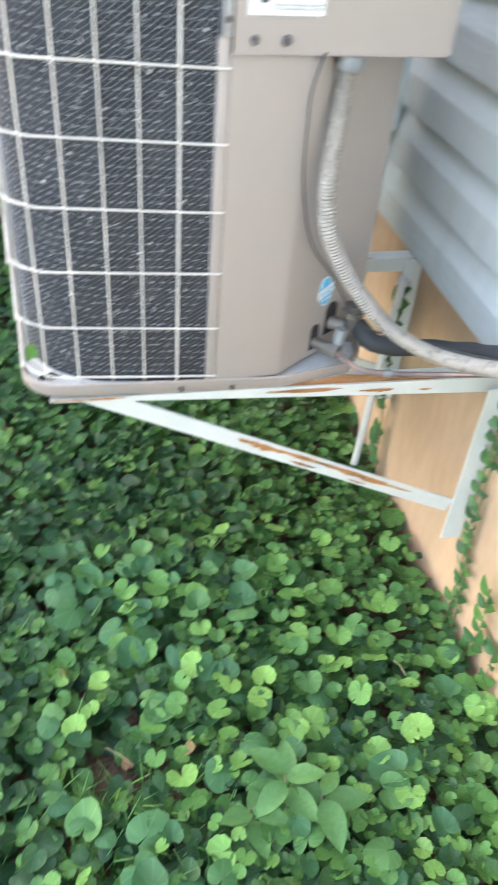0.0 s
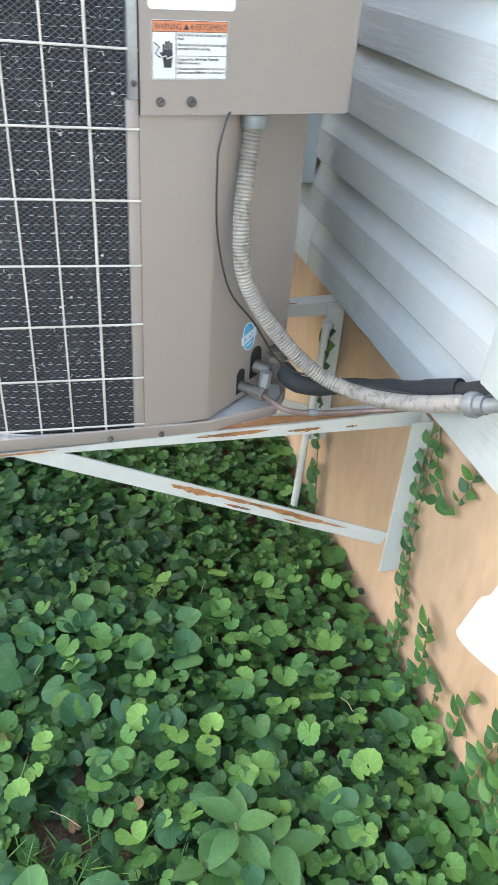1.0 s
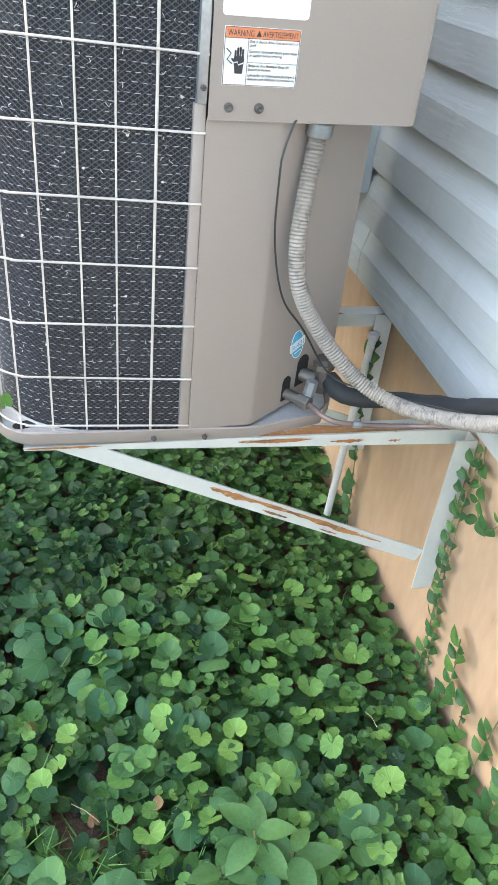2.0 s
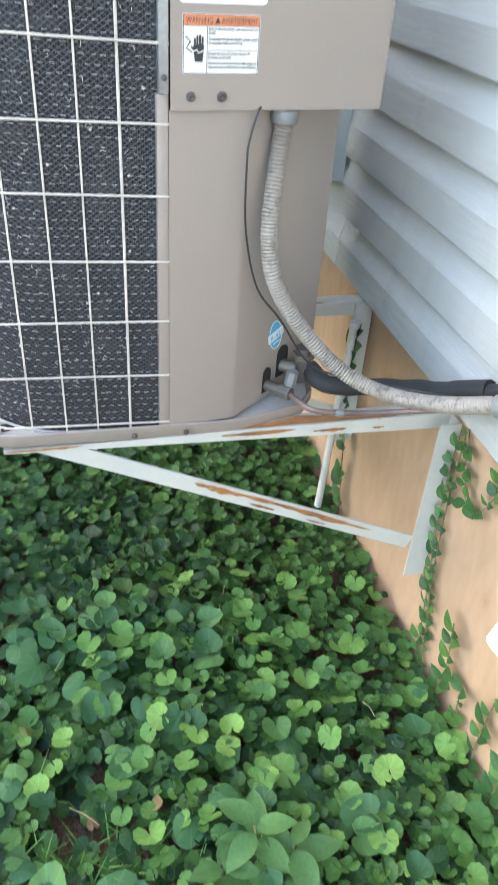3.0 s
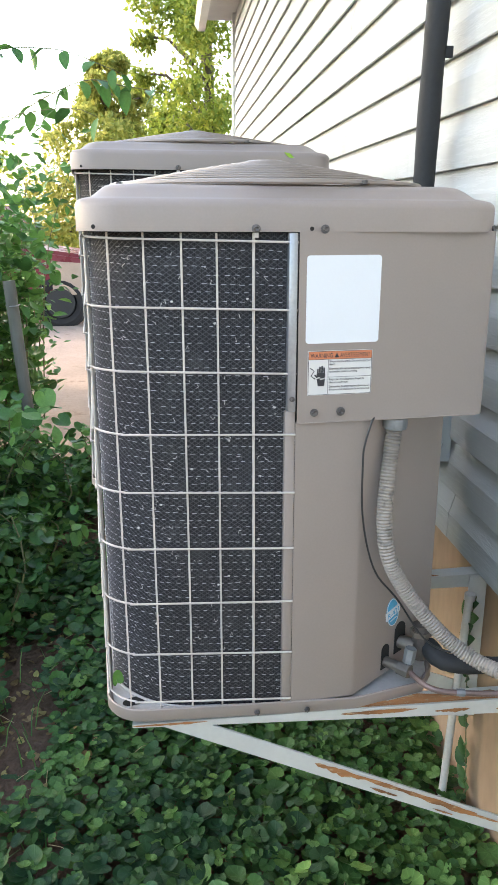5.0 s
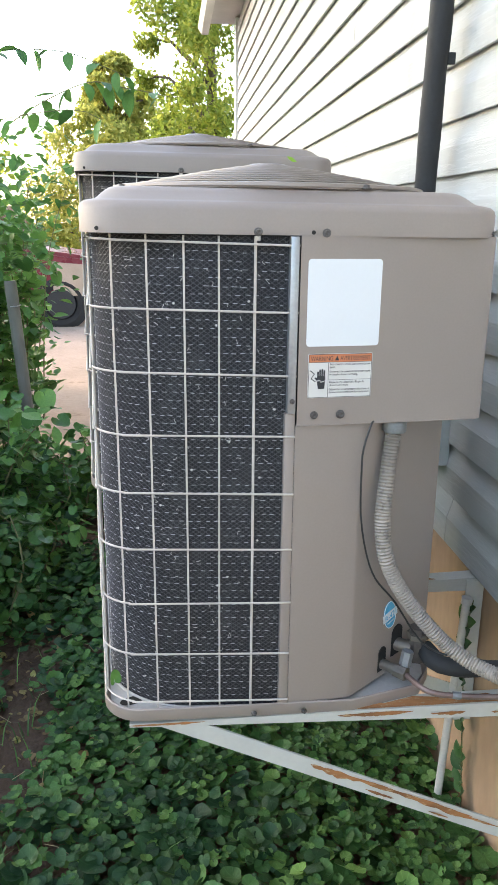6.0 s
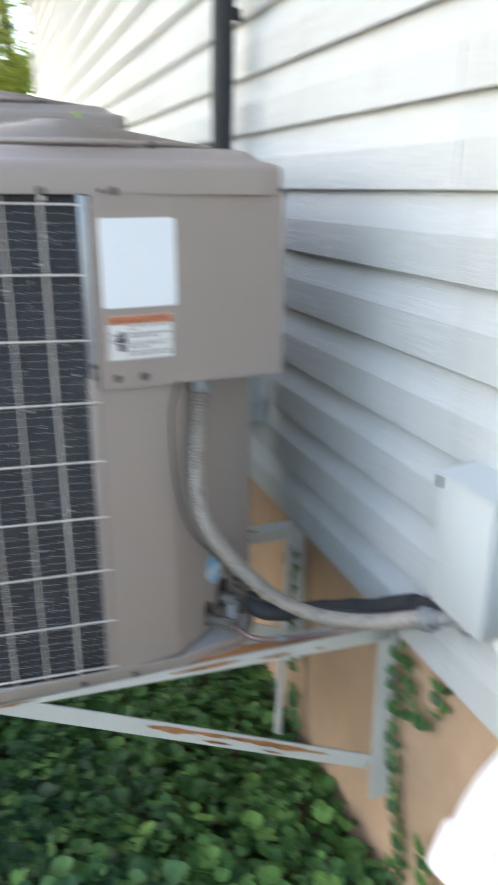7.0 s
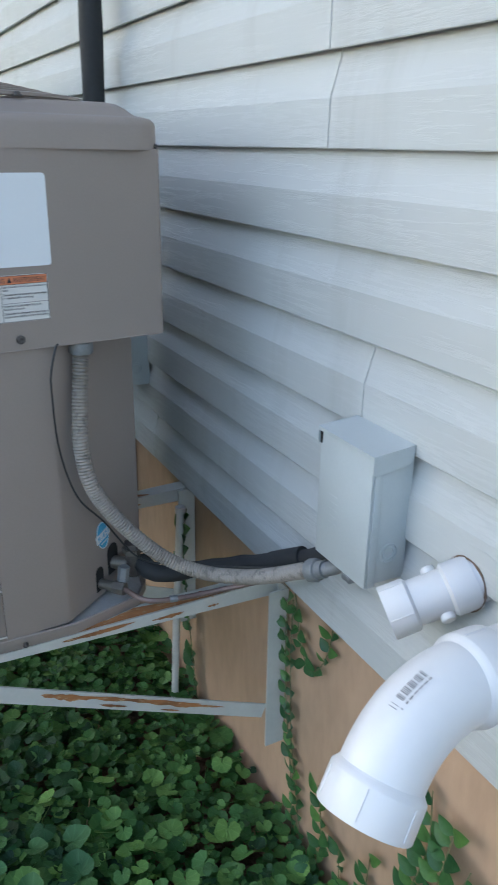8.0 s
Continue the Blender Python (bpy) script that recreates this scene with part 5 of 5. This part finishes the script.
def tree(x, y, height, spread, low, leaf, count, label, material=LEAF_TREE, tip=0.0, seed=1):
    r = random.Random(seed)
    ob = thing("tree", x, y, 0.0, label, "tree", group="far trees")
    part("trunk", tube(spline([(x, y, -0.1), (x + 0.1, y, height * 0.4), (x - 0.05, y + 0.1, height * 0.9)], 0.4), lambda k, n: height * 0.022 * (1 - 0.85 * k / n), 8), BARK, ob)
    placed, clumps = [], []
    amount = 150 if tip else 80
    for k in range(amount):
        t = r.random()
        z = low + (height - low) * t
        width = spread * (math.sin(math.pi * (0.15 + 0.8 * t)) if not tip else (1 - t) ** 0.8 + 0.08)
        a = r.uniform(0, 6.3)
        d = width * math.sqrt(r.random())
        c = Vector((x + d * math.cos(a), y + d * math.sin(a), z))
        clumps.append(c)
        if k % 5 == 0:
            part("limb", tube(spline([(x, y, max(0.5, z - 0.3 * d - 0.4)), tuple(Vector((x, y, z)).lerp(c, 0.6)), tuple(c)], 0.4), lambda i, n: 0.05 * (1 - 0.8 * i / n), 5), BARK, ob)
    for c in clumps:
        rad = spread * r.uniform(0.16, 0.34)
        if tip:
            rad = max(0.11, 0.24 * spread * (1 - (c.z - low) / (height - low)) ** 0.8)
        for k in range(count // amount):
            v = Vector((r.gauss(0, 1), r.gauss(0, 1), r.gauss(0, 0.75)))
            v = v.normalized() * rad * r.random() ** 0.4
            placed.append((c + v, r.uniform(0, 6.3), r.gauss(0, 0.8), r.gauss(0, 0.8), leaf * r.uniform(0.6, 1.3), 0))
    many_leaves("crown", placed, [("lance", 0.3, 2)], material, ob)

# conifer yellow is painted sunlight, the sun lamp being weak
LEAF_CONIFER = leaf_material("sunlit_conifer_leaf", [(0.24, 0.28, 0.06), (0.42, 0.42, 0.1), (0.6, 0.54, 0.15)], 0.6, thin=0.55)
tree(1.05, 16.0, 8.8, 1.6, 1.2, 0.13, 28000, "sunlit yellow-green broadleaf tree beyond the house", seed=3)
tree(-1.2, 21.0, 5.6, 3.1, 0.5, 0.16, 22000, "feathery conifer at the far end of the yard, sunlight put into its yellow leaves", LEAF_CONIFER, 1.0, 5)
tree(0.3, 25.0, 4.6, 2.2, 0.5, 0.24, 6000, "dark green tree behind the yard", LEAF_TREE, 0.0, 6)
tree(-6.5, 19.0, 4.4, 3.0, 0.5, 0.24, 6000, "green tree at the far end of the yard", LEAF_TREE, 0.0, 11)
# two trees out of view, added to keep direct sun off the wall
tree(-3.2, 2.6, 8.0, 2.2, 3.4, 0.17, 9000, "unseen tall leafy tree added to shade the side of the house", LEAF_SHRUB, 0.0, 12)
tree(-3.3, 6.4, 9.4, 2.6, 4.8, 0.19, 9000, "unseen tall leafy tree added to shade the side of the house", LEAF_SHRUB, 0.0, 21)

def fallen_leaf(x, y, z, yaw, tilt, roll, size, material, label):
    ob = many_leaves("fallen_leaf", [((0, 0, 0), yaw, tilt, roll, size, 0)], [("heart", 0.2)], material, None, label, "leaf")
    ob.location = (x, y, z)

LEAF_LIME = leaf_material("lime_leaf", [(0.2, 0.4, 0.05), (0.3, 0.5, 0.06)], 0.5)
fallen_leaf(0.128, 0.055, 0.69, 0.5, 1.25, 0.3, 0.026, LEAF_SHRUB, "small green leaf caught behind the wire guard")
fallen_leaf(0.452, 0.295, 1.553, 0.3, 0.4, 0.3, 0.02, LEAF_LIME, "small yellow-green leaf lying on the fan guard")
# leaning post
post = thing("fence_post", -0.475, 2.7, 0.0, "weathered grey fence post, leaning", "fence post")
part("shaft", tube([(-0.445, 2.68, -0.1), (-0.495, 2.70, 0.5), (-0.54, 2.72, 1.17)], 0.03, 10), POST_WOOD, post)
part("wire_tie", tube([(-0.54, 2.684, 1.05), (-0.51, 2.68, 1.052), (-0.497, 2.72, 1.055), (-0.53, 2.755, 1.05), (-0.565, 2.72, 1.05)], 0.003, 5), GALV, post)

# parked car at the far side of the yard
car = thing("car", -1.75, 10.2, 0.0, "maroon and beige pickup parked on the dirt yard", "car")
prof = [(-4.2, 0.45), (-4.2, 1.0), (-2.9, 1.05), (-2.4, 1.62), (-1.35, 1.66), (-0.95, 1.1), (0.0, 0.98), (0.05, 0.5), (-0.1, 0.42)]
bm = prism([(x - 0.75, z) for x, z in prof], "y", 9.6, 11.3)
bmesh.ops.bevel(bm, geom=bm.edges[:], offset=0.05, segments=2, affect="EDGES")
part("body", bm, MAROON, car, "maroon body")
bm = prism([(x - 0.75, z) for x, z in ((-0.62, 0.45), (-0.62, 0.92), (-0.05, 0.88), (0.06, 0.5))], "y", 9.575, 9.62)
part("fender", bm, BEIGE, car, "beige primed fender")
part("bumper", box(-0.85, -0.55, 9.55, 11.35, 0.42, 0.62, 0.03), BEIGE, car, "pale bumper")
for x in (-1.28, -4.0):
    for y in (9.56, 11.14):
        w = part("wheel", tube([(x, y, 0.36), (x, y + 0.2, 0.36)], 0.2, 20), WELL, car)
        part("tyre", tube([(x + 0.28 * math.cos(a), y + 0.1, 0.36 + 0.28 * math.sin(a)) for a in np.linspace(0, 2 * math.pi, 24, endpoint=False)], 0.095, 8, closed=True), TYRE, w, "black tyre")
part("side_window", box(-2.95, -2.2, 9.58, 9.62, 1.12, 1.52, 0.01), DARK_HOLE, car)

# ---- siding, course by course ----
SEAMS = {0: (0.62, 4.1), 1: (2.3,), 2: (1.6,), 3: (-0.262, 3.4), 4: (1.9,), 5: (-1.4, 2.1), 6: (-0.135, 3.4), 7: (-0.128, 3.0), 8: (1.0, 4.2), 9: (2.42,), 10: (-0.6, 3.1), 11: (1.9, 5.2), 12: (3.2,)}
for k in range(21):
    z = SILL + EXPOSE * k
    cuts = [Y0, *SEAMS.get(k, (0.4 + 2.1 * math.sin(k * 5.0), 4.5)), Y1]
    for j, (a, b) in enumerate(zip(cuts, cuts[1:])):
        o = 0.0007 * (j % 2)
        face = WALL_X - o
        prof = [(0.9365, z + 0.012), (face + 0.009, z + 0.001), (face + 0.001, z), (face, z + 0.0015), (face + 0.0005, z + 0.0665), (face + 0.0016, z + 0.0695), (0.9335 - o, z + 0.118), (0.9345 - o, z + EXPOSE + 0.008), (0.9365, z + EXPOSE + 0.008)]
        gap_a, gap_b = 0.0007 * (a > Y0), 0.0007 * (b < Y1)
        part("siding_panel", prism(prof, "y", a + gap_a, b - gap_b), SIDING, wall, "", 6)
